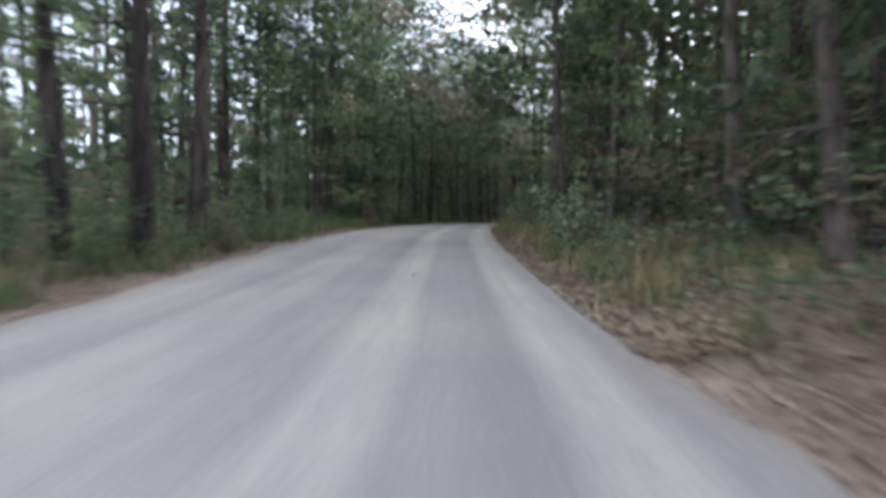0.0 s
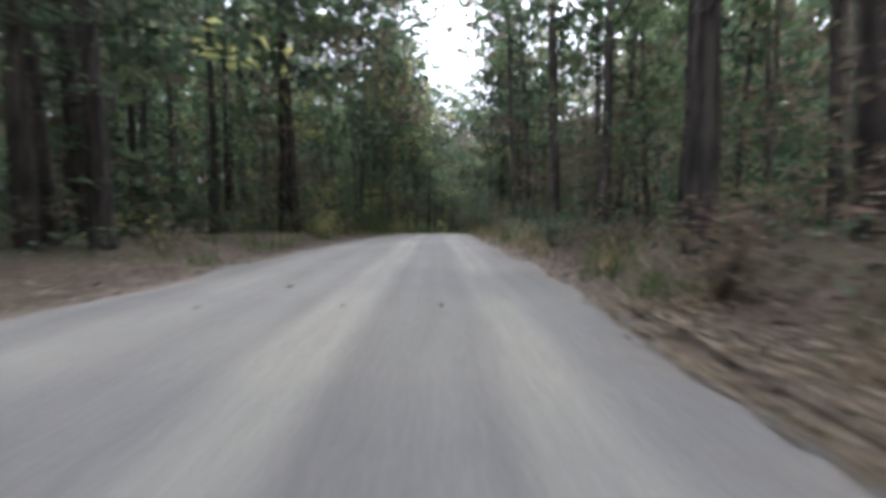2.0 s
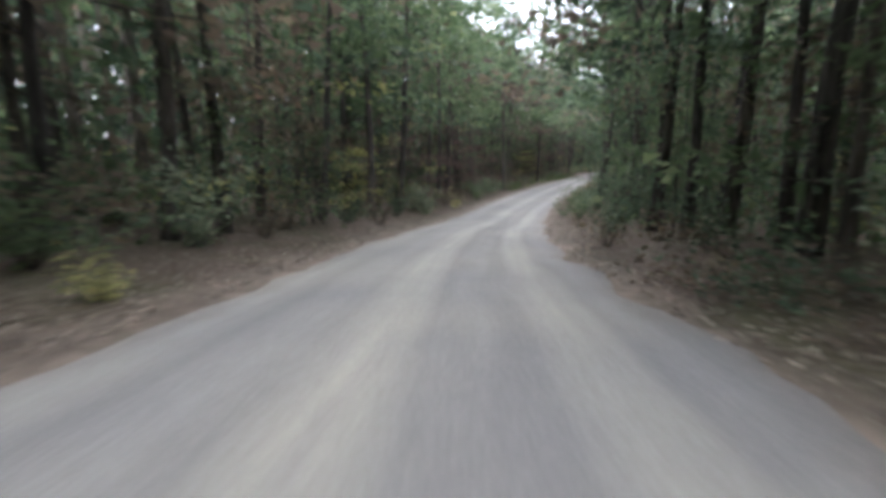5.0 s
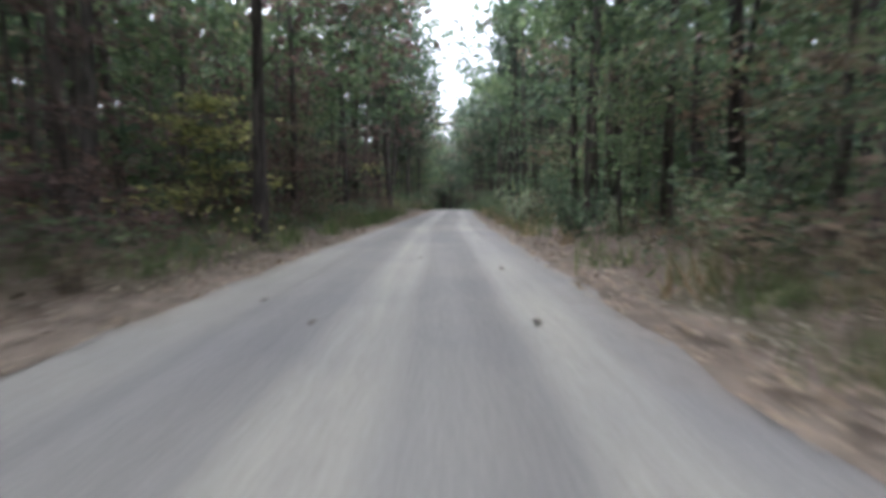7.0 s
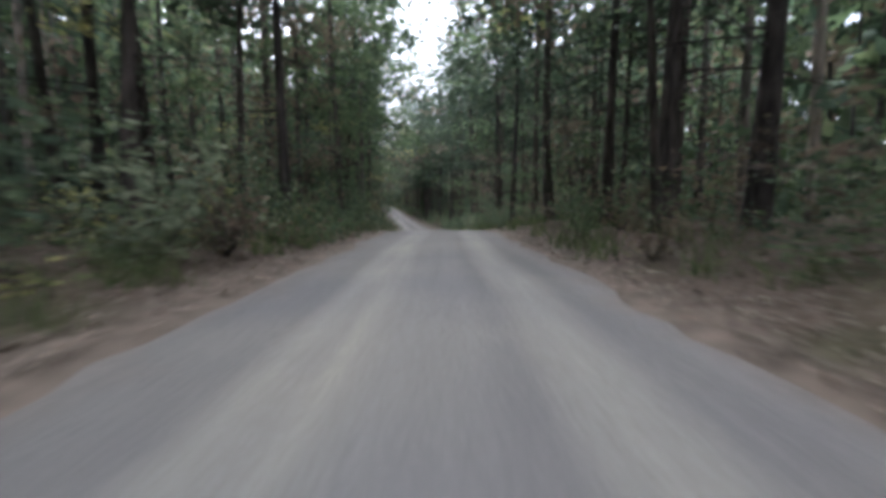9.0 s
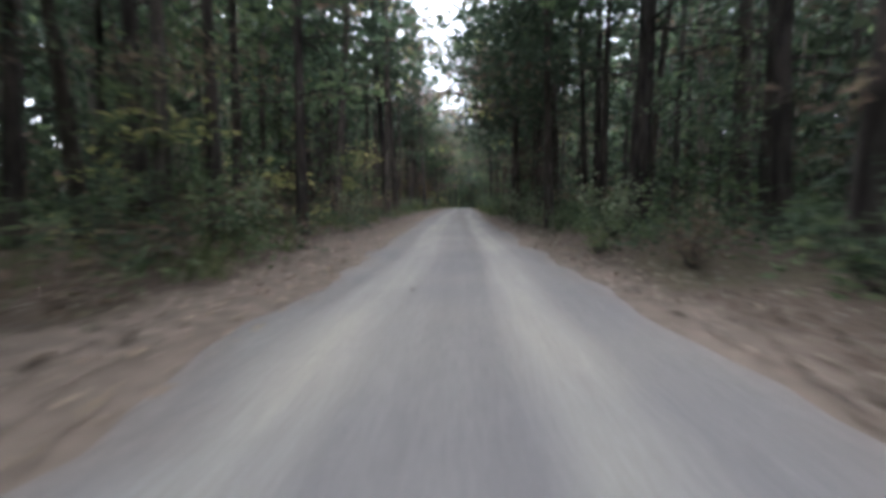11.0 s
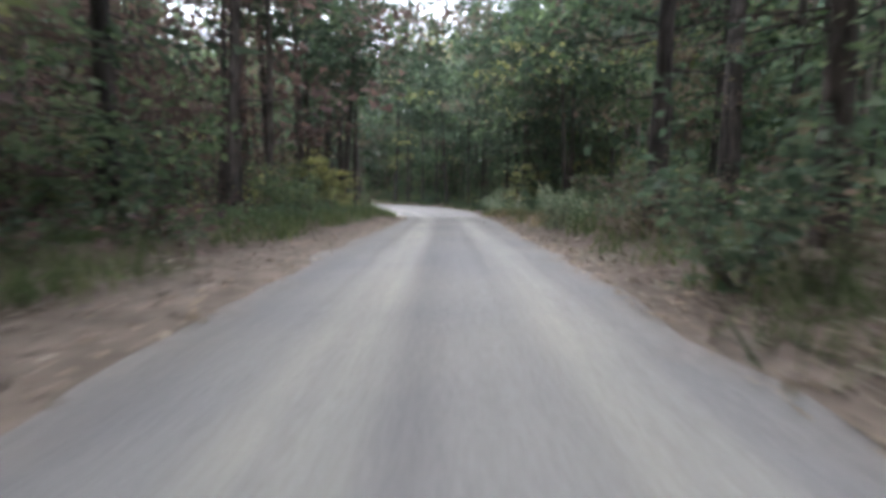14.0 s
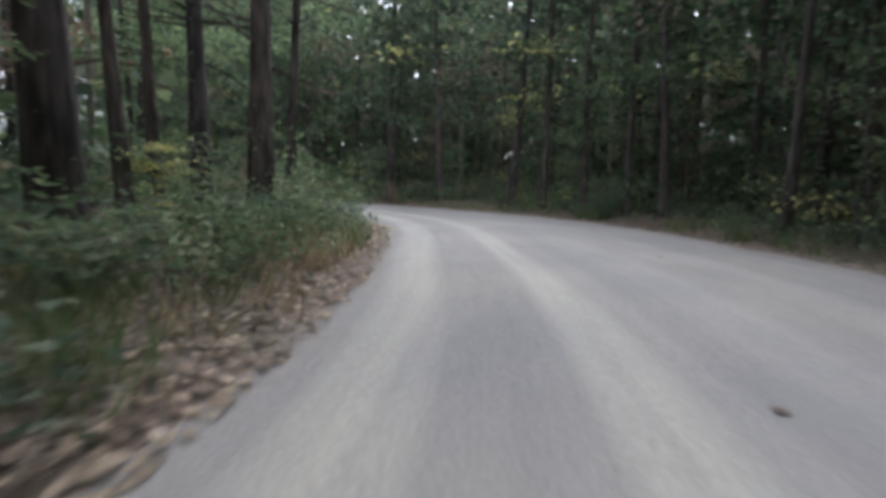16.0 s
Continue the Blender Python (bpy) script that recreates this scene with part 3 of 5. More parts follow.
KINDS = {  # name, label, category, group, the two meshes
    "pine_a": ("pine_tree", "tall pine with bare dark scaly trunk in leaf litter", "tree", "pines along the road", lambda: pine(11, 23, 0.2, 3.4, 0.34, 860)),
    "pine_b": ("pine_tree", "slender tall pine with dead stubs and high thin crown", "tree", "pines along the road", lambda: pine(12, 21, 0.15, 3.0, 0.38, 780)),
    "pine_c": ("pine_tree", "stout dark pine with rough bark and drooping needle tufts", "tree", "pines along the road", lambda: pine(13, 25, 0.24, 4.0, 0.3, 980)),
    "pine_d": ("pine_tree", "pine branched low with soft green needle sprays", "tree", "pines along the road", lambda: pine(14, 19, 0.17, 3.8, 0.14, 1000)),
    "oak_a": ("broadleaf_tree", "tall green broadleaved tree with dark trunk and ragged crown", "tree", "broadleaved trees along the road", lambda: broadleaf(21, 21, 0.17, 3.9, 0.2, 1750, L_GREEN, M_BARK, 0.35)),
    "oak_b": ("broadleaf_tree", "deep green broadleaved tree leafy from low down", "tree", "broadleaved trees along the road", lambda: broadleaf(22, 19, 0.15, 4.2, 0.14, 1750, L_DEEP, M_BARK, 0.35)),
    "oak_c": ("broadleaf_tree", "broadleaved tree with rusty brown autumn leaves", "tree", "broadleaved trees along the road", lambda: broadleaf(23, 16, 0.13, 3.5, 0.12, 1500, L_RUST, M_BARK, 0.34)),
    "oak_m": ("broadleaf_tree", "broadleaved tree with dull maroon-brown autumn leaves", "tree", "broadleaved trees along the road", lambda: broadleaf(26, 15, 0.13, 3.6, 0.13, 1400, L_MAROON, M_BARK, 0.36)),
    "oak_d": ("broadleaf_tree", "green tree leafy from low down, yellowing in places", "tree", "broadleaved trees along the road", lambda: broadleaf(24, 15, 0.12, 3.6, 0.08, 1600, L_GREEN, M_BARK, 0.32)),
    "oak_e": ("broadleaf_tree", "spreading green tree with long limbs over the road", "tree", "broadleaved trees along the road", lambda: broadleaf(25, 19, 0.18, 5.6, 0.34, 1800, L_GREEN, M_BARK, 0.35)),
    "sap_green": ("sapling", "slender sapling with level sprays of green leaves", "sapling", "saplings at the forest edge", lambda: sapling(31, 5.5, 1.8, 840, L_GREEN, 0.135)),
    "sap_deep": ("sapling", "deep green sapling with broad layered leaves", "sapling", "saplings at the forest edge", lambda: sapling(32, 6.5, 2.1, 860, L_DEEP, 0.15)),
    "sap_yellow": ("sapling", "sapling with bright yellow-green autumn leaves", "sapling", "saplings at the forest edge", lambda: sapling(33, 3.6, 1.5, 1150, L_YELLOW, 0.185)),
    "sap_rust": ("sapling", "sapling with dull reddish brown leaves", "sapling", "saplings at the forest edge", lambda: sapling(34, 5.5, 1.8, 640, L_RUST, 0.16)),
    "sap_orange": ("sapling", "sapling with rusty orange and golden leaves", "sapling", "saplings at the forest edge", lambda: sapling(35, 4.6, 1.7, 900, L_ORANGE, 0.15)),
    "sap_maroon": ("sapling", "sapling with dull maroon leaves in the brush", "sapling", "saplings at the forest edge", lambda: sapling(36, 5.0, 1.9, 820, L_MAROON, 0.16)),
    "bush_green": ("shrub", "low loose green bush on the verge", "shrub", "bushes on the verge", lambda: shrub(41, 1.6, 0.8, 480, L_GREEN, 0.13)),
    "bush_deep": ("shrub", "low dark green bush at the forest edge", "shrub", "bushes on the verge", lambda: shrub(42, 1.8, 0.9, 480, L_DEEP, 0.14)),
    "bush_pale": ("shrub", "loose shrub with pale grey-green leaves at the forest edge, paled for skylight", "shrub", "bushes on the verge", lambda: shrub(45, 1.5, 0.9, 460, L_PALE, 0.14)),
    "bush_yellow": ("shrub", "low yellowing bush in dry leaves", "shrub", "bushes on the verge", lambda: shrub(43, 1.1, 0.6, 440, L_YELLOW, 0.115)),
    "bush_rust": ("shrub", "brown dry bush on the leaf-covered verge", "shrub", "bushes on the verge", lambda: shrub(44, 1.3, 0.8, 440, L_RUST, 0.115)),
    "conifer": ("young_conifer", "young bushy conifer with soft blue-green needles", "tree", "young conifers", lambda: young_conifer(51, 4.9, 1.95, 9600)),
}
TEMPLATES = {}


def plant(kind, s, l, scale=1.0, turn=None, tall=1.0, tilt=0.0):
    """One plant of a kind on the ground at s metres along and l metres to the right."""
    p = spot(s, l)
    turn = random.uniform(0, 360) if turn is None else turn
    m = Matrix.LocRotScale(p - Vector((0, 0, 0.06)), Euler((radians(random.gauss(0, 2.1)), radians(tilt + random.gauss(0, 2.1)), radians(turn))), (scale, scale, scale * tall))
    if kind in TEMPLATES:
        first = TEMPLATES[kind]
        return copy_thing(first, m @ Matrix.Diagonal((*(1 / c for c in first.scale), 1)))
    name, label, category, group, make = KINDS[kind]
    ob = tagged(new(name), label, category, group)
    for me in make():
        part(me.name.split(".")[0], me, ob)
    ob.matrix_basis = m
    TEMPLATES[kind] = ob
    return ob


# ---- ground and road ----
def lattice(rows, columns, at):
    v = np.array([at(i, j) for i in range(rows) for j in range(columns)])
    a = np.arange(rows * columns).reshape(rows, columns)
    f = np.stack([a[:-1, :-1], a[:-1, 1:], a[1:, 1:], a[1:, :-1]], -1).reshape(-1, 4)
    return v, f


def with_plan(me, values):
    at = me.attributes.new("plan", "FLOAT_VECTOR", "POINT")
    at.data.foreach_set("vector", np.asarray(values, np.float32).ravel())
    return me


def shoulder(s, side):
    """Width of the bare sandy strip beside the road."""
    return float(np.interp(s, (0, 60, 130, 180, 280, 300, 412, 423), (0.0, 0.1, 0.2, 0.35, 0.4, 1.1, 0.9, 0.0))) * (1.0 if side < 0 else 0.5 if s < 300 else 0.3 if s < 350 else 0.05)


def build_ground():
    offs = [-0.6, 0.0, 0.35, 0.7, 1.1, 1.6, 2.2, 3, 4, 5.5, 7.5, 10, 14, 20, 28, 38, 46]
    cols = [(-1, o) for o in reversed(offs)] + [(1, o) for o in offs]
    ss = np.arange(-58, SMAX - 1, 1.0)
    plan, z0 = [], []

    def at(i, j):
        s, (side, off) = ss[i], cols[j]
        c, d, left, right = road_at(s)
        if side < 0 and s > 400:
            off = min(off, 26 + off * 0.1)
        l = left - off if side < 0 else right + off
        plan.append((s, off, shoulder(s, side)))
        return (c[0] + d[1] * l, c[1] - d[0] * l, ground_z(s, l) if cols[j][1] < 40 else -11.2)  # the bank falls to the plain

    v, f = lattice(len(ss), len(cols), at)
    # the plain beyond, out to the horizon
    k = len(v)
    far = 1800.0
    outer = np.array([(-far, -far, -11.0), (far, -far, -11.0), (far, far, -11.0), (-far, far, -11.0)])
    v = np.vstack([v, outer])
    plan.extend([(0, 50, 0)] * 4)
    me = with_plan(mesh_from("ground", v, [f, np.array([[k, k + 1, k + 2, k + 3]])], [M_GROUND], smooth=True), plan)
    tagged(new("ground", me), "forest floor of brown leaf litter with sandy verges", "ground", kind="structure")


def build_road():
    us = np.linspace(0, 1, 34)
    ss = np.arange(-58, SMAX - 1, 0.5)
    plan = []

    def at(i, j):
        s, u = ss[i], us[j]
        c, d, left, right = road_at(s)
        left += -0.12 + 0.35 * rough(s, 0, 2.3, 1.0) + 0.15 * rough(s, 0, 0.8, 2.0)
        right += 0.12 + 0.35 * rough(s, 9, 2.3, 3.0) + 0.15 * rough(s, 9, 0.8, 5.0)
        l = left + (right - left) * u
        edge = min(l - left, right - l)
        plan.append((s, l, edge))
        z = 0.03 + 0.06 * min(edge / 1.2, 1.0) - 0.07 * max(0, 1 - edge / 0.25)
        for track in (-0.82, 0.88):
            z -= 0.025 * math.exp(-((l - track) / 0.3) ** 2)
        x, y = c[0] + d[1] * l, c[1] - d[0] * l
        return (x, y, c[2] - 0.05 + z + 0.012 * rough(x, y, 0.9, 7))

    v, f = lattice(len(ss), len(us), at)
    me = with_plan(mesh_from("road", v, [f], [M_ROAD], smooth=True), plan)
    tagged(new("road", me), "pale sandy dirt road with lighter wheel tracks", "road", kind="structure")


build_ground()
build_road()

# ---- the forest along the road ----
ZONES = [  # from, to, side, pines, yellowing, rusty, how thick the brush is
    (-20, 45, -1, 0.93, 0.025, 0.15, 0.5), (45, 85, -1, 0.6, 0.05, 0.3, 0.6), (85, 130, -1, 0.45, 0.175, 0.15, 0.9),
    (130, 170, -1, 0.3, 0.075, 0.3, 1.0), (170, 228, -1, 0.3, 0.03, 0.5, 1.0), (228, 262, -1, 0.85, 0.05, 0.12, 1.0), (250, 330, -1, 0.55, 0.075, 0.2, 0.9), (330, 372, -1, 0.85, 0.1, 0.2, 0.45),
    (372, 424, -1, 0.5, 0.1, 0.45, 1.0), (424, 480, -1, 0.7, 0.02, 0.06, 0.9),
    (222, 262, 1, 0.85, 0.0, 0.2, 0.9), (-20, 40, 1, 0.4, 0.05, 0.2, 0.7), (40, 100, 1, 0.4, 0.0, 0.4, 0.8), (100, 150, 1, 0.35, 0.075, 0.2, 0.7),
    (150, 250, 1, 0.35, 0.0, 0.15, 0.9), (250, 400, 1, 0.85, 0.0, 0.15, 0.9), (400, 480, 1, 0.75, 0.04, 0.1, 0.9),
]
CLEAR = [  # side, from, to, how far from the edge the brush is open
    (-1, 46, 80, 3.6),
    (1, 174, 193, 3.8), (1, 404, 422, 5.5), (1, 411, 420, 11.0), (-1, 392, 418, 5.2), (-1, 371, 384, 4.6), (1, 118, 136, 6.6), (1, 128, 139, 11.0), (1, 350, 367, 8.0), (1, 367, 374, 4.6), (-1, 423, 434, 2.8),
    (-1, 196, 207, 3.6), (1, 219, 232, 3.4),
]
BARE = [  # side, from, to, share of the leaves that is left above a man's height under the pines
    (1, 300, 400, 0.3), (-1, 330, 384, 0.35), (1, 224, 262, 0.3), (-1, 228, 262, 0.35), (-1, 418, 452, 0.2),
]
taken = []


def leafy(s, side):
    return min([1.0] + [share for sd, a, b, share in BARE if sd == side and a <= s <= b])



def opened(s, side, off):
    return any(sd == side and a <= s <= b and off < w for sd, a, b, w in CLEAR)


def zone(s, side):
    for a, b, sd, *rest in ZONES:
        if sd == side and a <= s < b:
            return rest
    return (0.5, 0.1, 0.2, 0.8)


def maroon(s, side):
    """Where the autumn leaves are dull maroon rather than brown."""
    return side < 0 and (165 < s < 228 or 385 < s < 412)


def free(p, gap):
    return all((p.x - q[0]) ** 2 + (p.y - q[1]) ** 2 > (gap + q[2]) ** 2 / 4 for q in taken)


def claim(p, gap):
    taken.append((p.x, p.y, gap))


def on_road(p, margin):
    d = np.hypot(line[:, 0] - p.x, line[:, 1] - p.y)
    i = int(d.argmin())
    if d[i] > 12:
        return False
    l = (p.x - line[i, 0]) * ahead[i, 1] - (p.y - line[i, 1]) * ahead[i, 0]
    return float(np.interp(along[i], edge_s, edge_l)) - margin < l < float(np.interp(along[i], edge_s, edge_r)) + margin


# trunks that stand out beside the road: along, across, thickness
TRUNKS = [
    [(9.5, -7.6, 0.33), (11.0, -7.0, 0.45), (13.5, -7.1, 0.64), (26.5, -8.4, 0.27), (28.0, -8.5, 0.27), (29.0, 8.1, 0.27), (42.0, 3.9, 0.33), (44.5, -7.2, 0.49), (56.0, -10.0, 0.33), (67.5, 4.2, 0.40), (70.5, -8.3, 0.33), (72.0, -8.9, 0.33), (71.5, -7.4, 0.46), (71.5, 9.7, 0.27), (80.0, 5.0, 0.40), (84.5, -7.4, 0.42), (83.0, -6.3, 0.40), (85.5, 8.9, 0.33), (86.0, -7.5, 0.27), (87.0, 4.4, 0.27), (97.0, -7.6, 0.33), (98.5, 6.6, 0.33), (99.0, 4.4, 0.27), (108.5, -6.7, 0.33), (110.0, 6.6, 0.33), (111.5, -6.1, 0.27), (120.0, -7.5, 0.33), (120.0, 6.3, 0.33), (122.5, 8.4, 0.27), (130.0, -4.5, 0.45)],
    [(179.5, 7.3, 0.33), (181.5, 4.8, 0.33), (181.5, 6.4, 0.27), (186.0, -5.1, 0.29), (200.0, -8.1, 0.27), (201.0, 6.8, 0.33), (202.0, -4.7, 0.32), (225.5, 6.3, 0.40), (228.0, 4.5, 0.33), (229.0, -4.8, 0.27), (238.5, 5.7, 0.40), (241.0, 5.0, 0.33), (311.5, 5.3, 0.42), (315.0, -6.5, 0.33), (315.0, 6.5, 0.33), (315.5, -5.2, 0.27), (316.0, -8.5, 0.33), (318.0, -4.1, 0.27), (324.0, 3.6, 0.30), (334.0, 3.5, 0.42), (335.5, -4.3, 0.40), (338.5, -4.7, 0.40), (339.5, -4.3, 0.33), (340.0, 5.6, 0.33), (358.5, -7.2, 0.33), (360.5, -5.7, 0.33), (360.5, -4.1, 0.40), (360.5, 8.4, 0.33), (362.0, -7.1, 0.33), (366.0, -5.3, 0.27)],
    [(369.5, -6.1, 0.33), (383.5, -6.9, 0.33), (385.5, 5.6, 0.33), (388.5, -4.3, 0.27), (410.5, -7.9, 0.33), (428.0, -7.3, 0.33), (429.0, 9.5, 0.33), (431.0, -8.9, 0.33), (437.0, -6.5, 0.27), (437.5, 9.4, 0.27), (439.5, -7.0, 0.27), (439.5, 9.0, 0.27), (443.0, -4.4, 0.27), (443.5, 9.3, 0.33), (445.0, 9.4, 0.30), (447.0, 9.5, 0.37), (449.0, 9.3, 0.34), (450.5, 9.0, 0.49), (455.0, 9.3, 0.64), (458.5, 9.6, 0.55)],
]
random.seed(3)
for stretch in TRUNKS:
    for s, l, thick in stretch:
        thick = min(thick, 0.46)
        claim(spot(s, l), 1.7)
        kind = "pine_a" if thick > 0.3 else "pine_b"
        wide = thick / (0.4 if kind == "pine_a" else 0.3)
        plant(kind, s, l, wide, None, random.uniform(0.9, 1.1) / wide)

# plants that stand out: kind, along, across, scale
for kind, s, l, k in (
    ("sap_yellow", 415.7, -6.4, 1.0), ("sap_yellow", 416.4, -5.6, 0.8), ("sap_yellow", 414.6, -7.0, 0.9), ("bush_yellow", 405.5, -6.4, 1.3), ("bush_green", 397.2, -6.0, 1.7), ("bush_green", 396, -7.2, 1.9), ("bush_deep", 398.6, -6.6, 1.6),
    ("bush_green", 404, -5.2, 0.9), ("bush_green", 405.5, -5.6, 1.0), ("bush_green", 407.5, -5.4, 0.8), ("sap_maroon", 399, -9.0, 0.95), ("sap_maroon", 402, -8.8, 0.9), ("sap_maroon", 405, -9.2, 1.0), ("sap_maroon", 408.5, -8.6, 0.95),
    ("sap_maroon", 387, -7.4, 0.7), ("sap_maroon", 390.5, -7.8, 0.8), ("sap_maroon", 393, -7.2, 0.75), ("sap_orange", 381.5, -6.3, 1.05), ("sap_orange", 383.3, -6.9, 0.95), ("sap_maroon", 386, -6.2, 0.75), ("sap_maroon", 389, -6.0, 0.8), ("sap_maroon", 392, -6.2, 0.8), ("sap_maroon", 395, -6.6, 0.85), ("pine_d", 396, -7.9, 1.0), ("pine_b", 405, -8.0, 0.8),
    ("sap_yellow", 204.5, -7.0, 1.3), ("sap_yellow", 107, -6.6, 1.35), ("sap_yellow", 122.5, -7.2, 1.05), ("sap_yellow", 126, -6.4, 0.95),
    ("sap_yellow", 238.4, 6.2, 0.85), ("bush_yellow", 245, -6.0, 0.8), ("sap_yellow", 240.8, -6.8, 0.6), ("sap_green", 333, -6.8, 1.1), ("sap_yellow", 336.8, -7.3, 0.8), ("bush_yellow", 336.5, -6.2, 0.9), ("sap_maroon", 347, 5.2, 1.3),
    ("oak_d", 27, -8.4, 0.95), ("oak_d", 33, -8.0, 1.0), ("oak_e", 38, -8.6, 0.95), ("bush_green", 9, -6.6, 0.8), ("bush_deep", 11, -7.4, 0.9), ("bush_green", 12.5, -6.9, 0.7), ("bush_green", 14.5, -7.6, 1.0), ("bush_deep", 17, -7.2, 0.9), ("bush_green", 20, -6.8, 0.8),
    ("bush_deep", 406, 4.6, 0.5), ("bush_green", 408, 5.2, 0.55), ("bush_deep", 410, 4.9, 0.55), ("bush_green", 411.5, 6.0, 0.65), ("bush_deep", 413.5, 5.6, 0.6), ("bush_green", 415.5, 6.6, 0.65), ("bush_deep", 417, 7.4, 0.6), ("bush_deep", 409, 6.6, 0.7), ("bush_deep", 414.8, 8.0, 0.75),
    ("sap_yellow", 125.5, 7.6, 1.15), ("oak_e", 131, 6.4, 0.85), ("oak_d", 143, 5.8, 0.9), ("sap_green", 141, 5.2, 1.1), ("sap_rust", 128, 7.8, 1.0), ("oak_c", 349, 6.6, 1.0), 
    ("bush_rust", 385, -5.9, 1.4), ("bush_rust", 378, -6.4, 1.4),
    ("bush_deep", 357.5, 6.2, 0.42), ("bush_deep", 360, 6.8, 0.5), ("bush_deep", 361.5, 6.0, 0.5),
    ("bush_deep", 355, 6.4, 0.42), ("bush_deep", 352.5, 7.4, 0.5), ("bush_deep", 363, 11.4, 1.0), ("bush_deep", 368, 7.0, 0.7), ("bush_deep", 371.5, 7.4, 0.8), ("bush_deep", 375, 7.2, 0.7),
    ("sap_yellow", 425.4, 9.0, 1.25), ("sap_yellow", 437.5, -6.2, 0.55), ("bush_yellow", 355, -4.6, 0.8),
    ("sap_rust", 208, -6.4, 0.9), ("sap_rust", 215, -6.6, 1.0),
    ("bush_pale", 380, -5.2, 0.7), ("bush_pale", 429.8, 8.5, 1.6), ("bush_pale", 431.0, 9.6, 1.7), ("bush_deep", 414, 9.6, 0.7), ("bush_green", 412.5, 7.8, 0.6), ("bush_deep", 416, 11.4, 0.9), ("bush_green", 414.5, 12.6, 0.8), ("bush_deep", 410.5, 8.6, 0.75), ("bush_green", 411.6, 10.4, 0.8), ("bush_green", 408.6, 7.4, 0.5), ("bush_deep", 404, 6.6, 0.7), ("bush_green", 405.2, 8.4, 0.9), ("bush_deep", 406.5, 7.4, 0.75), ("bush_deep", 407.4, 9.6, 0.95), ("bush_green", 409.3, 11, 1), ("bush_deep", 412.2, 12.4, 1), ("bush_deep", 403, 8, 0.8), ("bush_green", 402, 6.2, 0.7), ("bush_deep", 409.6, 9.4, 0.7), ("bush_deep", 413.4, 11, 0.8), ("bush_green", 415.2, 13.4, 1), ("bush_deep", 406, 10.8, 1),
    ("conifer", 33, -8.6, 0.8), ("sap_deep", 222, 4.9, 1.0), ("sap_deep", 226, 5.4, 1.0), ("sap_green", 232, -5.0, 0.7),
    ("bush_green", 434, -3.5, 0.7), ("bush_green", 437, -3.5, 0.75), ("bush_green", 431, -3.4, 0.6), ("bush_pale", 439.5, -3.9, 0.8), ("sap_green", 431.5, -4.9, 0.75),
):
    plant(kind, s, l, k)


# the young conifer that stands in the open brush
for s, l, gap in ((362.5, 7.2, 4.5), (360.5, 7.2, 2.5), (357, 6.8, 2.5)):
    claim(spot(s, l), gap)
plant("conifer", 362.5, 7.2, 1.05)


def stick(name, points, radii, label, category, sides=8):
    """A bare piece of wood through the points, with two short snags."""
    pieces = [tube(points, radii, sides)]
    pts = np.array(points)
    for n in (len(pts) // 3 + 1, 2 * len(pts) // 3):
        tip = pts[n] + np.array((0.12, -0.1, 0.16))
        pieces.append(tube([pts[n], (pts[n] + tip) / 2 + (0, 0.02, 0.02), tip], [radii[n] * 0.5, radii[n] * 0.35, radii[n] * 0.15], 5))
    v, f = joined(pieces)
    return tagged(new(name, mesh_from(name, v, [f], [M_PALE], smooth=True)), label, category)


def between(a, b, count, sag=0.0, wob=0.03, seed=1):
    rng = np.random.default_rng(seed)
    u = np.linspace(0, 1, count)[:, None]
    p = np.array(a) * (1 - u) + np.array(b) * u + rng.normal(0, wob, (count, 3)) * (u > 0)
    p[:, 2] -= sag * 4 * (u * (1 - u))[:, 0]
    return p


def crooked(a, b):
    """A stem with one knee in it."""
    u = np.linspace(0, 1, 9)[:, None]
    p = np.array(a) * (1 - u) + np.array(b) * u
    side = np.cross(np.array(b) - np.array(a), (0, 0, 1.0))
    side /= np.linalg.norm(side)
    return p + side * (0.16 * np.interp(u, (0, 0.2, 0.45, 0.7, 1), (0, 0.8, 0.5, -1, -0.4))) + (0, 0, 0.0)


# a bleached dead stem leaning beside the bend
foot, top = spot(419.7, 5.35), spot(422.0, 7.5)
stick("dead_branch", crooked(foot - Vector((0, 0, 0.1)), top + Vector((0, 0, 1.75))), np.linspace(0.075, 0.045, 9), "bleached dead branch leaning up out of the brush", "branch")
low, high = spot(421.5, 9.3), spot(422.0, 7.4)
dead = stick("leaning_bough", between(low - Vector((0, 0, 0.15)), high + Vector((0, 0, 4.6)), 9, -0.1, 0.05, 4), np.linspace(0.1, 0.05, 9), "dark dead bough leaning among the pines", "branch")
dead.data.materials.clear()
dead.data.materials.append(M_PINE)
# a thin fallen pole caught level between two trunks
a, b = spot(418.5, 8.8), spot(418, 14.5)
for q, s, l in ((a, 418.7, 8.9), (b, 418.2, 14.6)):
    plant("pine_b", s, l, 1.0)
    claim(q, 1.5)
stick("fallen_pole", between(a + Vector((0, 0, 2.15)), b + Vector((0, 0, 2.2)), 9, 0.05, 0.015, 3), np.linspace(0.05, 0.03, 9), "thin bleached fallen pole caught between two trunks", "branch")
# fallen branches on the verge
for n, (s, l, s2, l2) in enumerate(((371, 5.2, 368, 7.6), (365, 6.4, 366.5, 9.6), (378, 6.0, 375, 8.2), (430, -6.2, 429, -9.6))):
    a, b = spot(s, l), spot(s2, l2)
    stick("fallen_branch", between(a + Vector((0, 0, 0.06)), b + Vector((0, 0, 0.12)), 8, -0.06, 0.04, 5 + n), np.linspace(0.06, 0.025, 8), "dry grey fallen branch lying in the verge", "branch")


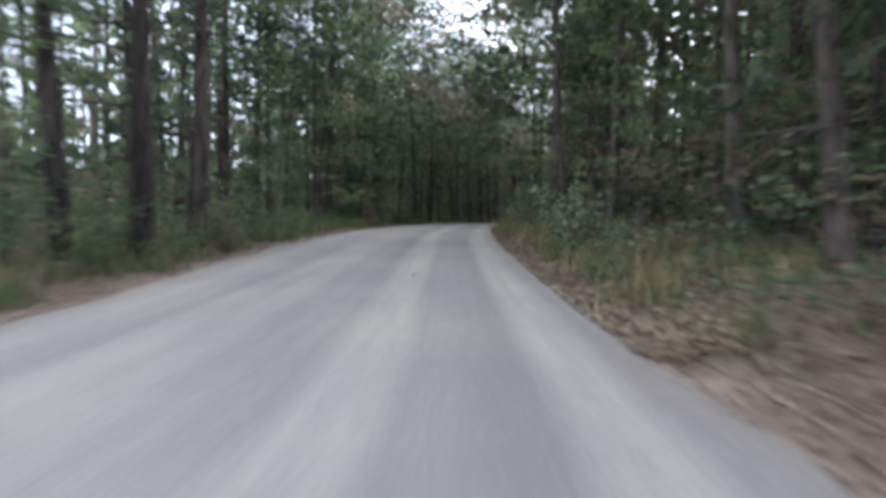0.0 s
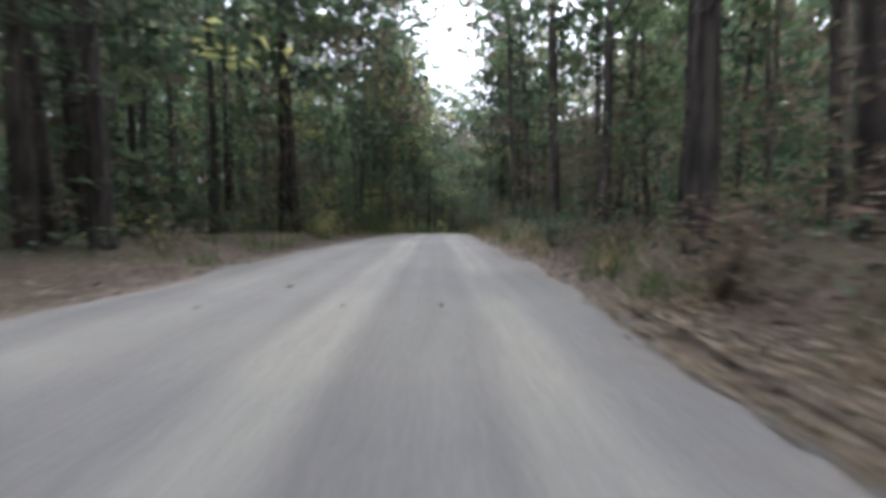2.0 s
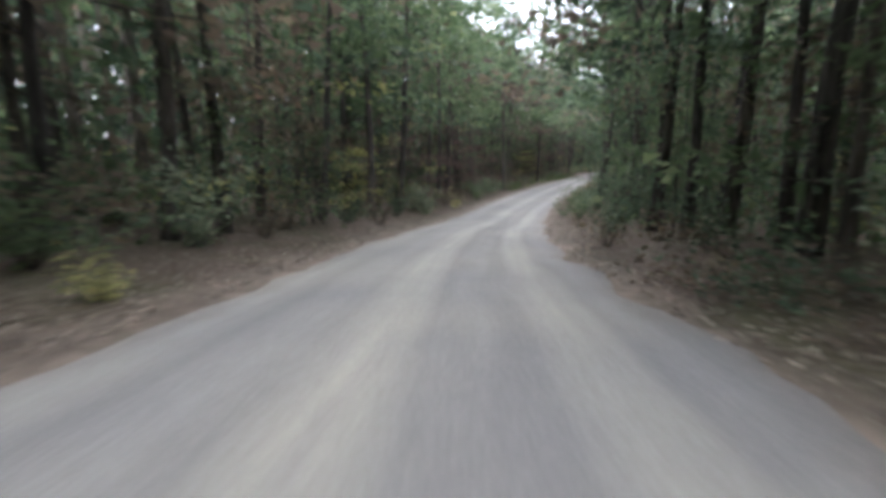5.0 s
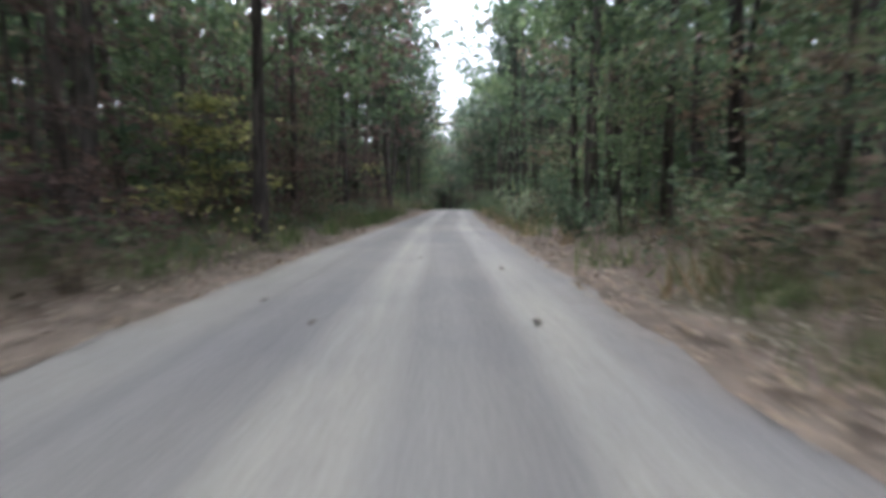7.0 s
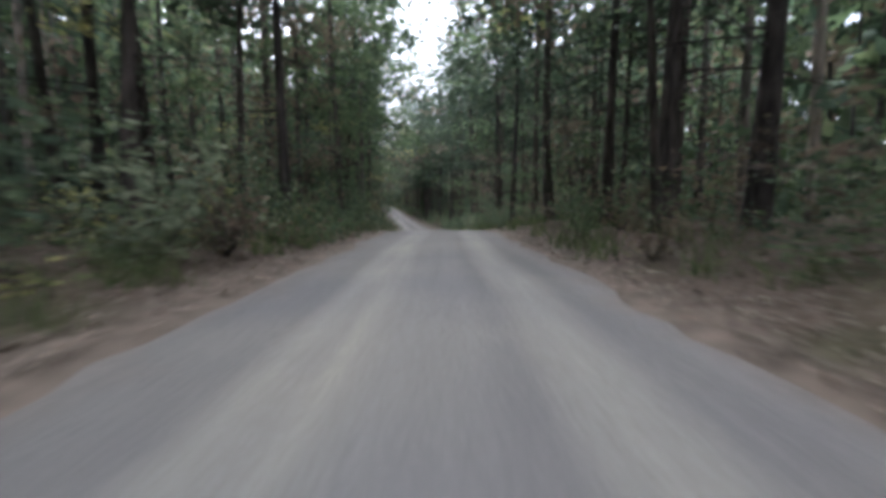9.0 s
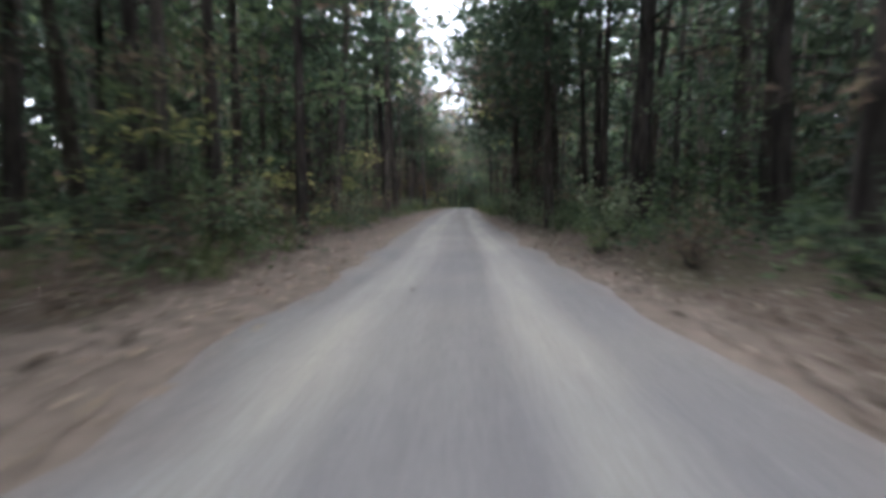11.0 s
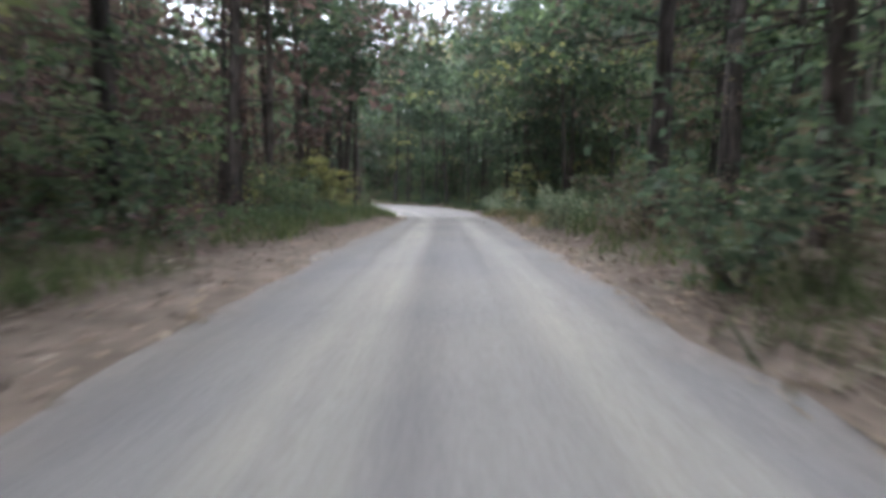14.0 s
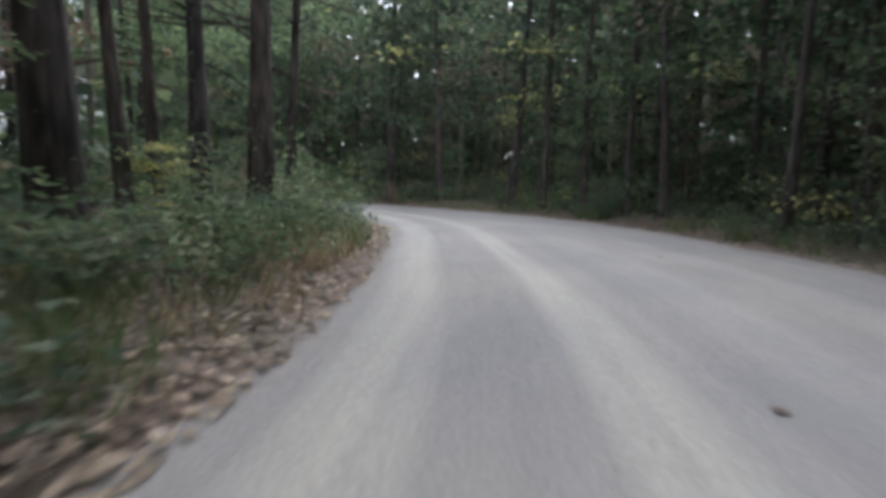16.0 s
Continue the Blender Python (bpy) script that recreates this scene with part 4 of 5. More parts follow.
def barrier_gate():
    """A yellowish pole across a forest track, on two dark posts."""
    m, n, l, b = material("faded_yellow_paint", 0.6)
    l.new(ramp(n, l, noise_tex(n, l, 7, 4), [(0.35, (0.55, 0.48, 0.2)), (0.6, (0.72, 0.66, 0.38)), (0.8, (0.62, 0.58, 0.46))]), b.inputs["Base Color"])
    p, q = spot(135.5, 8.2), spot(137.0, 12.3)
    ob = tagged(new("barrier_gate"), "faded yellow pole barrier on dark posts in the brush", "gate")
    ob.location = p
    off = np.array(tuple(p))
    level = 1.2
    v, f = tube([np.array((0, 0, level)), (np.array(tuple(q)) - off) * 0.5 + (0, 0, level), np.array(tuple(q)) - off + (0, 0, level)], [0.045, 0.045, 0.04], 10)
    part("pole", mesh_from("pole", v, [f], [m], smooth=True), ob, "faded yellow pole")
    for at in (np.zeros(3), np.array(tuple(q)) - off):
        v, f = tube([at + (0, 0, -0.2), at + (0, 0, level * 0.5), at + (0, 0, level + 0.08)], [0.075, 0.07, 0.068], 9)
        part("post", mesh_from("post", v, [f], [M_PINE], smooth=True), ob, "dark wooden post")


barrier_gate()


random.seed(7)
counts = {"pine": 0, "oak": 0, "sap": 0, "bush": 0}
s = 4.0
while s < SMAX - 6:
    for side in (-1, 1):
        pines, yellow, rusty, thick = zone(s, side)
        edge = road_at(s)[2 if side < 0 else 3]
        bend = s > 425 and side > 0  # the wood that closes the view beyond the bend
        for n, (near, far, share) in enumerate(((2.5, 3.8, 0.36), (3.8, 6.2, 0.58), (6.2, 9.5, 0.55))):
            if random.random() > (0.9 if bend else share):
                continue
            l = edge + side * (random.uniform(near, far) + (1.2 if bend else 0.0))
            at_s = s + random.uniform(-1.4, 1.4)
            p = spot(at_s, l)
            if not free(p, 1.7) or on_road(p, 1.6) or opened(at_s, side, abs(l - edge) + 1.0):
                continue
            if random.random() < pines * (0.7 if n == 0 and not bend else 1.0):
                kind = random.choice(("pine_a", "pine_b", "pine_b", "pine_c", "pine_d") if n else ("pine_b", "pine_d"))
            elif n and random.random() < rusty:
                kind = "oak_m" if maroon(at_s, side) else "oak_c"
            else:
                kind = random.choice(("oak_a", "oak_b", "oak_d", "oak_e") if n == 2 else ("oak_e", "oak_a") if n else ("oak_e",))
            if leafy(at_s, side) < 1 and (kind == "pine_d" or kind in ("oak_a", "oak_b", "oak_d", "oak_e") and random.random() > 0.35):
                kind = random.choice(("pine_a", "pine_b", "pine_c"))  # clean stems under the pines
            key = kind.split("_")[0]
            if counts[key] >= (215 if key == "pine" else 285):
                continue
            counts[key] += 1
            claim(p, 1.7)
            if side < 0 and 420 < at_s < 455 and key == "oak":
                l -= 3.5
            plant(kind, at_s, l, random.uniform(0.8, 1.15))
        # saplings and brush at the edge of the wood
        if random.random() < thick * 0.85 * leafy(s, side) and counts["sap"] < 270:
            l = edge + side * (shoulder(s, side) + random.uniform(1.9, 4.8))
            at_s = s + random.uniform(-1.5, 1.5)
            p = spot(at_s, l)
            if not on_road(p, 1.2) and not opened(at_s, side, abs(l - edge) + 0.6):
                r = random.random()
                kind = "sap_yellow" if r < yellow else ("sap_maroon" if maroon(at_s, side) else "sap_rust") if r < yellow + rusty else random.choice(("sap_green", "sap_deep"))
                counts["sap"] += 1
                if kind == "sap_yellow" and (at_s < 85 or side > 0 and at_s < 250):
                    kind = "sap_deep"  # still green there
                if side < 0 and 422 < at_s < 444:
                    l -= 2.8
                k = random.uniform(0.6, 1.15)
                plant(kind, at_s, l, k * (0.55 if side < 0 and 422 < at_s < 444 else 1.0))
        if random.random() < thick * 0.95 and counts["bush"] < 285:
            l = edge + side * (shoulder(s, side) + random.uniform(0.6, 2.6))
            at_s = s + random.uniform(-1.5, 1.5)
            p = spot(at_s, l)
            if not on_road(p, 0.5) and (random.random() < 0.12 or not opened(at_s, side, abs(l - edge))):
                r = random.random()
                kind = "bush_yellow" if r < yellow else "bush_rust" if r < yellow + rusty * 1.2 else random.choice(("bush_green", "bush_deep", "bush_pale"))
                counts["bush"] += 1
                plant(kind, at_s, l, random.uniform(0.5, 1.2))
    s += 2.6


def many(s, l):
    """Ground points for whole arrays of metres along and across."""
    c = np.stack([np.interp(s, along, line[:, n]) for n in range(3)], 1)
    d = np.stack([np.interp(s, along, ahead[:, n]) for n in range(2)], 1)
    d /= np.linalg.norm(d, axis=1)[:, None]
    off = np.where(l < 0, np.interp(s, edge_s, edge_l) - l, l - np.interp(s, edge_s, edge_r))
    rise = np.clip(off / 3, 0, 1)
    z = c[:, 2] + 0.02 + 0.28 * rise * rise * (3 - 2 * rise) + 0.012 * np.clip(off - 3, 0, None)
    return np.stack([c[:, 0] + d[:, 1] * l, c[:, 1] - d[:, 0] * l, z], 1)


def clear_of_road(p, margin):
    """Which points lie outside the road by the margin."""
    keep = np.ones(len(p), bool)
    for i in range(0, len(line), 4):
        near = np.abs(p[:, 0] - line[i, 0]) + np.abs(p[:, 1] - line[i, 1]) < 24
        q = p[near]
        lo = (q[:, 0] - line[i, 0]) * ahead[i, 0] + (q[:, 1] - line[i, 1]) * ahead[i, 1]
        l = (q[:, 0] - line[i, 0]) * ahead[i, 1] - (q[:, 1] - line[i, 1]) * ahead[i, 0]
        bad = (np.abs(lo) < 1.6) & (l > np.interp(along[i], edge_s, edge_l) - margin) & (l < np.interp(along[i], edge_s, edge_r) + margin)
        keep[np.flatnonzero(near)[bad]] = False
    return keep


def scatter(rng, count, first, last, near, far, power=1.0, bend=0.0):
    """Points beside the road; bend: the share of them on the outside of the last bend."""
    s = rng.uniform(first, last, count)
    side = np.where(rng.random(count) < 0.5, -1.0, 1.0)
    out = rng.random(count) < bend
    s = np.where(out, rng.uniform(418, SMAX - 2, count), s)
    side = np.where(out, 1.0, side)
    off = near + (far - near) * rng.random(count) ** power
    l = np.where(side < 0, np.interp(s, edge_s, edge_l) - off, np.interp(s, edge_s, edge_r) + off)
    return s, side, off, many(s, l)


LEAF_MATS = [L_GREEN, L_DEEP, L_YELLOW, L_RUST, L_MAROON, L_NEEDLE, L_PALE]


def tints(rng, s, side, calm=1.0, needles=0.0):
    """A leaf material for each clump, by the stretch of wood that it stands in."""
    out = []
    for a, b in zip(s, side):
        pines, yellow, rusty, _ = zone(a, int(b))
        r = rng.random() / calm
        out.append(2 if r < yellow else (4 if maroon(a, b) else 3) if r < yellow + 1.25 * rusty else 5 if rng.random() < pines * needles else int(rng.integers(0, 2)))
    return np.array(out)


def clumped(rng, centres, each, spread):
    c = np.repeat(centres, each, 0)
    return c + rng.normal(0, 1, c.shape) * spread


def far_woods():
    """The wood behind the first rows: many trunks and their leaves, one mass."""
    rng = np.random.default_rng(77)
    s, side, off, base = scatter(rng, 2700, -20, SMAX - 3, 8.0, 38.0, 1.1, 0.12)
    keep = clear_of_road(base, 6.0)
    thin = ((side < 0) & ((s < 50) | (s > 424)))[keep]
    base, near = base[keep], off[keep] < 16
    tv, tf, crowns = [], [], []
    for n, p in enumerate(base):
        h, r = rng.uniform(13, 22), rng.uniform(0.07, 0.19)
        axis = bent(rng, h, 0.35, 4) + p - (0, 0, 0.1)
        v, f = tube(axis, r * np.array((1.2, 0.85, 0.55, 0.15)), 5)
        tv.append(v)
        tf.append(f + n * len(v))
        u = np.sqrt(rng.uniform(0.03, 1.0, 15))
        crowns.append(np.stack([np.interp(u * 3, range(4), axis[:, k]) for k in range(3)], 1) + rng.normal(0, 1.6, (15, 3)) * (1, 1, 0.7))
    tv, tf = np.vstack(tv), np.vstack(tf)
    high = clumped(rng, np.vstack(crowns), 6, (0.8, 0.8, 0.35))
    near_high = np.repeat(near, 15 * 6)
    shown = np.repeat(~thin | (rng.random(len(base)) < 0.35), 15 * 6)
    high, near_high = high[shown], near_high[shown]
    low = np.repeat(base, 44, 0) + rng.normal(0, 1, (44 * len(base), 3)) * (1.6, 1.6, 0.0)
    low[:, 2] += rng.exponential(2.4, len(low))
    near_low = np.repeat(near, 44)
    fill = low[near_low] + rng.normal(0, 0.4, (int(near_low.sum()), 3)) * (1, 1, 0.4)
    ds, dside, _, deep = scatter(rng, 145000, -20, SMAX - 3, 18.0, 39.0, 1.0, 0.18)
    up = 26.0 * rng.random(len(deep)) ** 0.95
    windows = ((dside < 0) & ((ds < 75) | (ds > 424)) | (dside > 0) & (ds > 52) & (ds < 105)) & (up > 5.0)  # there the wood is thin enough to see sky through
    keep = clear_of_road(deep, 12.0) & (~windows | (rng.random(len(deep)) < np.where(ds < 40, 0.14, np.where(ds > 424, 0.5, np.where(dside > 0, 0.5, 0.3)))))
    deep = deep[keep]
    deep[:, 2] += up[keep]
    pieces = [chips(rng, np.vstack([high[~near_high], low[~near_low]]), 0.8, 0.7),
              chips(rng, np.vstack([high[near_high], low[near_low], fill]), 0.6, 0.68),
              chips(rng, deep, 1.75, 0.75, 0.25)]
    lv, lf = joined(pieces)
    kinds = rng.choice((1, 1, 2, 2, 2, 3), len(lf))
    x = lv[lf[:, 0], 0]
    piny = ((x > 118) & (x < 152) | (x > 186) & (x < 262)) & (rng.random(len(lf)) < 0.75)  # stretches of pine wood
    idx = np.r_[np.zeros(len(tf)), np.where(piny, 4, kinds)]
    me = mesh_from("far_woods", np.vstack([tv, lv]), [tf, lf + len(tv)], [M_MIXED_LIT, L_GREEN, L_DEEP, L_RUST, L_NEEDLE], idx)
    tagged(new("far_woods", me), "dense mixed wood of thin trunks behind the roadside trees", "woods", kind="stuff")


OVERHANG = [  # from, to, between these metres across, clumps, lowest, highest
    (22, 56, -6.5, -3.0, 110, 7, 21), (42, 80, -5, 3, 70, 11, 23), (112, 136, -6.5, -3.2, 70, 8, 22), (80, 116, -5, -1.2, 80, 10, 22),
    (118, 152, 0.6, 4.5, 170, 4.5, 16), (136, 172, -5, 3, 25, 11, 23), (250, 300, -4.5, -1.0, 80, 10, 22), (228, 250, -4.2, -1.8, 40, 8, 20),
    (318, 370, 0.4, 3.8, 130, 9, 22), (366, 402, -3, 3, 50, 11, 23), (430, 455, -4, 6, 35, 8, 22),
    (78, 108, -5, -1.0, 190, 6.5, 14), (108, 124, -6, -2.6, 80, 9, 18), (405, 428, -3, 4, 80, 12, 17.5), (414, 428, -4, 2, 60, 8.5, 13.5), (380, 398, -5, -1.8, 60, 6.5, 12),
    (34, 47, -1.5, 2.8, 80, 9, 13), (46, 66, -4.5, -0.4, 120, 6.5, 13), (364, 384, -6.5, -2.2, 110, 5.5, 12), (384, 398, 1.8, 4.5, 50, 6.5, 12), (366, 400, -3, 3, 40, 9.5, 14), (192, 212, -4.5, -1.4, 70, 6.5, 13), (248, 268, 1.3, 4, 80, 6.5, 13), (336, 356, 1.3, 4, 80, 6, 13), (318, 340, 0.8, 4, 100, 5.5, 12), (110, 135, -2, 4, 45, 13, 20), (112, 142, -14, -5, 120, 5, 18),
    (88, 112, 4, 9.5, 150, 5, 15), (98, 116, -0.5, 2.5, 45, 7, 12), (340, 362, 4, 9, 110, 7, 14), (340, 350, -2, 2.5, 30, 10, 13), (246, 268, -9, -4.2, 90, 7, 14), (404, 422, 4.5, 12, 120, 6, 13), (412, 428, -9, -3, 80, 7, 13),
]


def leaf_mass(name, label, category, seed, clumps, each, near, far, power, low, high, skew, spread, size, bend, margin, flat=0.5):
    rng = np.random.default_rng(seed)
    s, side, off, c = scatter(rng, clumps, 2, SMAX - 3, near, far, power, bend)
    keep = clear_of_road(c, margin)
    tall = low + (high - low) * rng.random(len(c)) ** skew
    if low < 3:
        keep &= rng.random(len(s)) < np.array([zone(a, int(b))[3] for a, b in zip(s, side)])
        keep &= np.array([h < 0.62 or not opened(a, int(b), w) for a, b, w, h in zip(s, side, off, tall)])
        keep &= (tall < 1.3) | (rng.random(len(s)) < np.array([leafy(a, int(b)) for a, b in zip(s, side)]))
    else:
        keep &= (tall > 9.5) | (rng.random(len(s)) < np.array([leafy(a, int(b)) for a, b in zip(s, side)]))
        keep &= (side < 0) | (s < 64) | (s > 108) | (rng.random(len(s)) < 0.55)
        keep &= (side > 0) | (s > 24) & (s < 426) | (rng.random(len(s)) < 0.2)
        keep &= (side > 0) | (s < 392) | (s > 424) | (rng.random(len(s)) < 0.35)
    s, side, c, tall = s[keep], side[keep], c[keep], tall[keep]
    if low > 3:  # boughs that meet over the road
        for first, last, l0, l1, count, lowest, highest in OVERHANG:
            s2 = rng.uniform(first, last, count)
            s, side = np.r_[s, s2], np.r_[side, np.where(rng.random(count) < 0.5, -1, 1)]
            tall = np.r_[tall, rng.uniform(lowest, highest, count)]
            c = np.vstack([c, many(s2, rng.uniform(l0, l1, count))])
    c[:, 2] += tall
    v, f = chips(rng, clumped(rng, c, each, spread), size, 0.6, flat)
    me = mesh_from(name, v, [f], LEAF_MATS, np.repeat(tints(rng, s, side, 1.3 if low < 3 else 0.8, 0.0 if low < 3 else 1.0), each))
    tagged(new(name, me), label, category, kind="stuff")


far_woods()
leaf_mass("undergrowth", "tangled understory of mixed green and autumn leaves", "undergrowth", 81, 6400, 74, 1.9, 11.0, 1.0, 0.25, 6.0, 1.5, (0.5, 0.5, 0.2), 0.18, 0.1, 0.9, 0.6)
leaf_mass("tree_canopy", "high leafy canopy of the roadside trees", "canopy", 82, 7600, 46, -1.2, 13.0, 0.95, 5.0, 21.0, 1.0, (0.9, 0.9, 0.26), 0.38, 0.1, -1.2, 0.6)
leaf_mass("low_brush", "low tangled brush of pale and dark leaves at the forest edge", "undergrowth", 83, 2400, 40, 1.5, 7.5, 1.2, 0.12, 1.5, 1.3, (0.38, 0.38, 0.16), 0.13, 0.1, 0.7, 0.55)


PATCHES = [  # side, from, to, nearest and farthest from the edge, height, clumps, leaf materials
    (1, 350, 378, 1.5, 8.0, 0.75, 330, (0, 1, 6)), (1, 402, 424, 1.7, 9.0, 0.95, 380, (0, 1, 1, 6)), (1, 226, 252, 1.6, 6.0, 1.0, 240, (1, 6, 0, 3)),
    (-1, 228, 262, 1.5, 5.0, 0.95, 280, (0, 6, 2, 3)), (-1, 392, 418, 2.0, 5.2, 0.6, 170, (0, 0, 1)), (1, 2, 42, 0.7, 4.0, 0.7, 300, (0, 1, 3)),
    (-1, 4, 28, 0.7, 4.5, 0.9, 200, (0, 0, 1)), (1, 42, 96, 1.0, 5.0, 0.8, 320, (3, 3, 1)), (1, 118, 136, 1.8, 6.6, 0.5, 130, (1, 3)),
    (-1, 120, 132, 1.4, 4.5, 0.9, 130, (0, 1, 2)), (-1, 176, 222, 1.2, 4.5, 0.9, 280, (0, 1, 4)), (1, 176, 224, 1.6, 5.0, 0.6, 220, (1, 3)),
    (1, 119, 143, 0.2, 2.0, 0.6, 160, (1, 3)), (-1, 256, 282, 0.15, 2.2, 0.75, 200, (0, 1, 3)), (-1, 306, 372, 1.3, 4.5, 0.8, 360, (0, 1, 3)), (1, 306, 350, 1.3, 5.0, 0.9, 280, (0, 1)), (-1, 425, 446, 0.6, 3.0, 0.7, 170, (0, 1, 6)), (1, 424, 450, 0.8, 3.5, 0.9, 200, (1, 1, 0)),
]


def brush_patches():
    """Low brush, patch by patch, with ragged edges and gaps."""
    rng = np.random.default_rng(84)
    c, tint = [], []
    for side, first, last, near, far, high, count, mats in PATCHES:
        s = rng.uniform(first, last, count)
        off = near + (far - near) * rng.random(count)
        l = np.where(side < 0, np.interp(s, edge_s, edge_l) - off, np.interp(s, edge_s, edge_r) + off)
        q = many(s, l)
        lush = np.array([0.55 + 0.9 * rough(x, y, 2.6, 8.0) for x, y in q[:, :2]])
        keep = lush > 0.3
        q[:, 2] += 0.08 + (high * lush.clip(0.2, 1.1) - 0.08) * rng.random(count) ** 0.8
        c.append(q[keep])
        tint.append(rng.choice(mats, int(keep.sum())))
    c, tint = np.vstack(c), np.concatenate(tint)
    inside = clear_of_road(c, 0.5)
    c, tint = c[inside], tint[inside]
    v, f = chips(rng, clumped(rng, c, 38, (0.3, 0.3, 0.13)), 0.13, 0.6, 0.6)
    me = mesh_from("brush_patches", v, [f], LEAF_MATS, np.repeat(tint, 38))
    tagged(new("brush_patches", me), "patches of low leafy brush between the verge and the trees", "undergrowth", kind="stuff")


brush_patches()


# ---- litter, grass, stones ----
DRIFTS = [  # from, to, side, leaves: the paler drifts blown against the edges
    (4, 66, 1, 14000), (84, 108, -1, 2500), (118, 134, 1, 2500), (180, 240, -1, 2500), (188, 230, 1, 2200), (366, 430, 1, 2600), (372, 420, -1, 1000), (422, 442, -1, 2600), (304, 340, -1, 1000),
]


def fallen_leaves():
    rng = np.random.default_rng(5)
    c = []
    for k in range(125000):
        s = rng.uniform(-8, 470)
        side = -1 if rng.random() < 0.5 else 1
        _, _, left, right = road_at(s)
        off = rng.exponential(1.1) - 0.15 + shoulder(s, side) * rng.uniform(0.2, 1.0)
        if off > 9:
            continue
        l = left - off if side < 0 else right + off
        c.append(spot(s, l) + Vector((0, 0, rng.uniform(0.005, 0.035))))
    drifts = len(c)
    for first, last, side, count in DRIFTS:
        for k in range(count):
            s = rng.uniform(first, last)
            off = abs(rng.normal(0.1, 0.6)) - 0.3
            l = road_at(s)[2] - off if side < 0 else road_at(s)[3] + off
            c.append(spot(s, l) + Vector((0, 0, rng.uniform(0.03, 0.09))))
    v, f = chips(rng, np.array([tuple(p) for p in c]), 0.095, 0.75, 0.85)
    tint = np.r_[np.zeros(drifts, int), np.ones(len(c) - drifts, int)]
    tagged(new("fallen_leaves", mesh_from("fallen_leaves", v, [f], [L_LITTER, L_TAN], tint)), "dry brown fallen leaves along both verges", "leaves", kind="stuff")


GRASSY = [  # side, from, to, tufts for each metre
    (-1, 0, 30, 4.0), (-1, 88, 128, 3.5), (-1, 185, 228, 4.0), (-1, 211, 219, 26.0), (-1, 240, 330, 2.5), (-1, 335, 376, 3.0), (-1, 376, 440, 5.5),
    (1, 4, 34, 5.0), (1, 60, 130, 2.0), (1, 170, 300, 1.5), (1, 340, 440, 2.5), (-1, 30, 88, 1.5), (1, 440, 475, 3.0),
]


STRAW = [(1, 44, 62, 12.0), (1, 62, 112, 1.5), (1, 178, 240, 1.2), (-1, 84, 112, 1.0), (-1, 120, 132, 2.0), (1, 6, 40, 3.0), (1, 404, 424, 2.5), (-1, 426, 440, 3.0)]  # the same, dry and golden


def verge_grass(name, label, stretches, mat, seed):
    rng = np.random.default_rng(seed)
    s, side = [], []
    for a, first, last, each in stretches:
        k = int((last - first) * each)
        s.append(rng.uniform(first, last, k))
        side.append(np.full(k, float(a)))
    s, side = np.concatenate(s), np.concatenate(side)
    bare = np.array([shoulder(a, b) for a, b in zip(s, side)])
    off = bare + 0.35 + 3.0 * rng.random(len(s)) ** 1.4
    l = np.where(side < 0, np.interp(s, edge_s, edge_l) - off, np.interp(s, edge_s, edge_r) + off)
    keep = np.array([not opened(a, int(b), w) or rng.random() < 0.6 for a, b, w in zip(s, side, off)])
    s, l = s[keep], l[keep]
    c = clumped(rng, many(s, l), 26, (0.2, 0.2, 0.03)) + (0, 0, 0.15)
    d = rng.normal(0, 0.4, c.shape) + (0, 0, 1.0)
    d /= np.linalg.norm(d, axis=1)[:, None]
    w = np.cross(d, rng.normal(size=c.shape))
    w /= np.linalg.norm(w, axis=1)[:, None]
    h = rng.uniform(0.2, 0.55, (len(c), 1))
    v = np.stack([c - d * 0.2 - w * 0.014, c - d * 0.2 + w * 0.014, c + d * h], 1).reshape(-1, 3)
    f = np.arange(len(v)).reshape(-1, 3)
    tagged(new(name, mesh_from(name, v, [f], [mat])), label, "grass", kind="stuff")


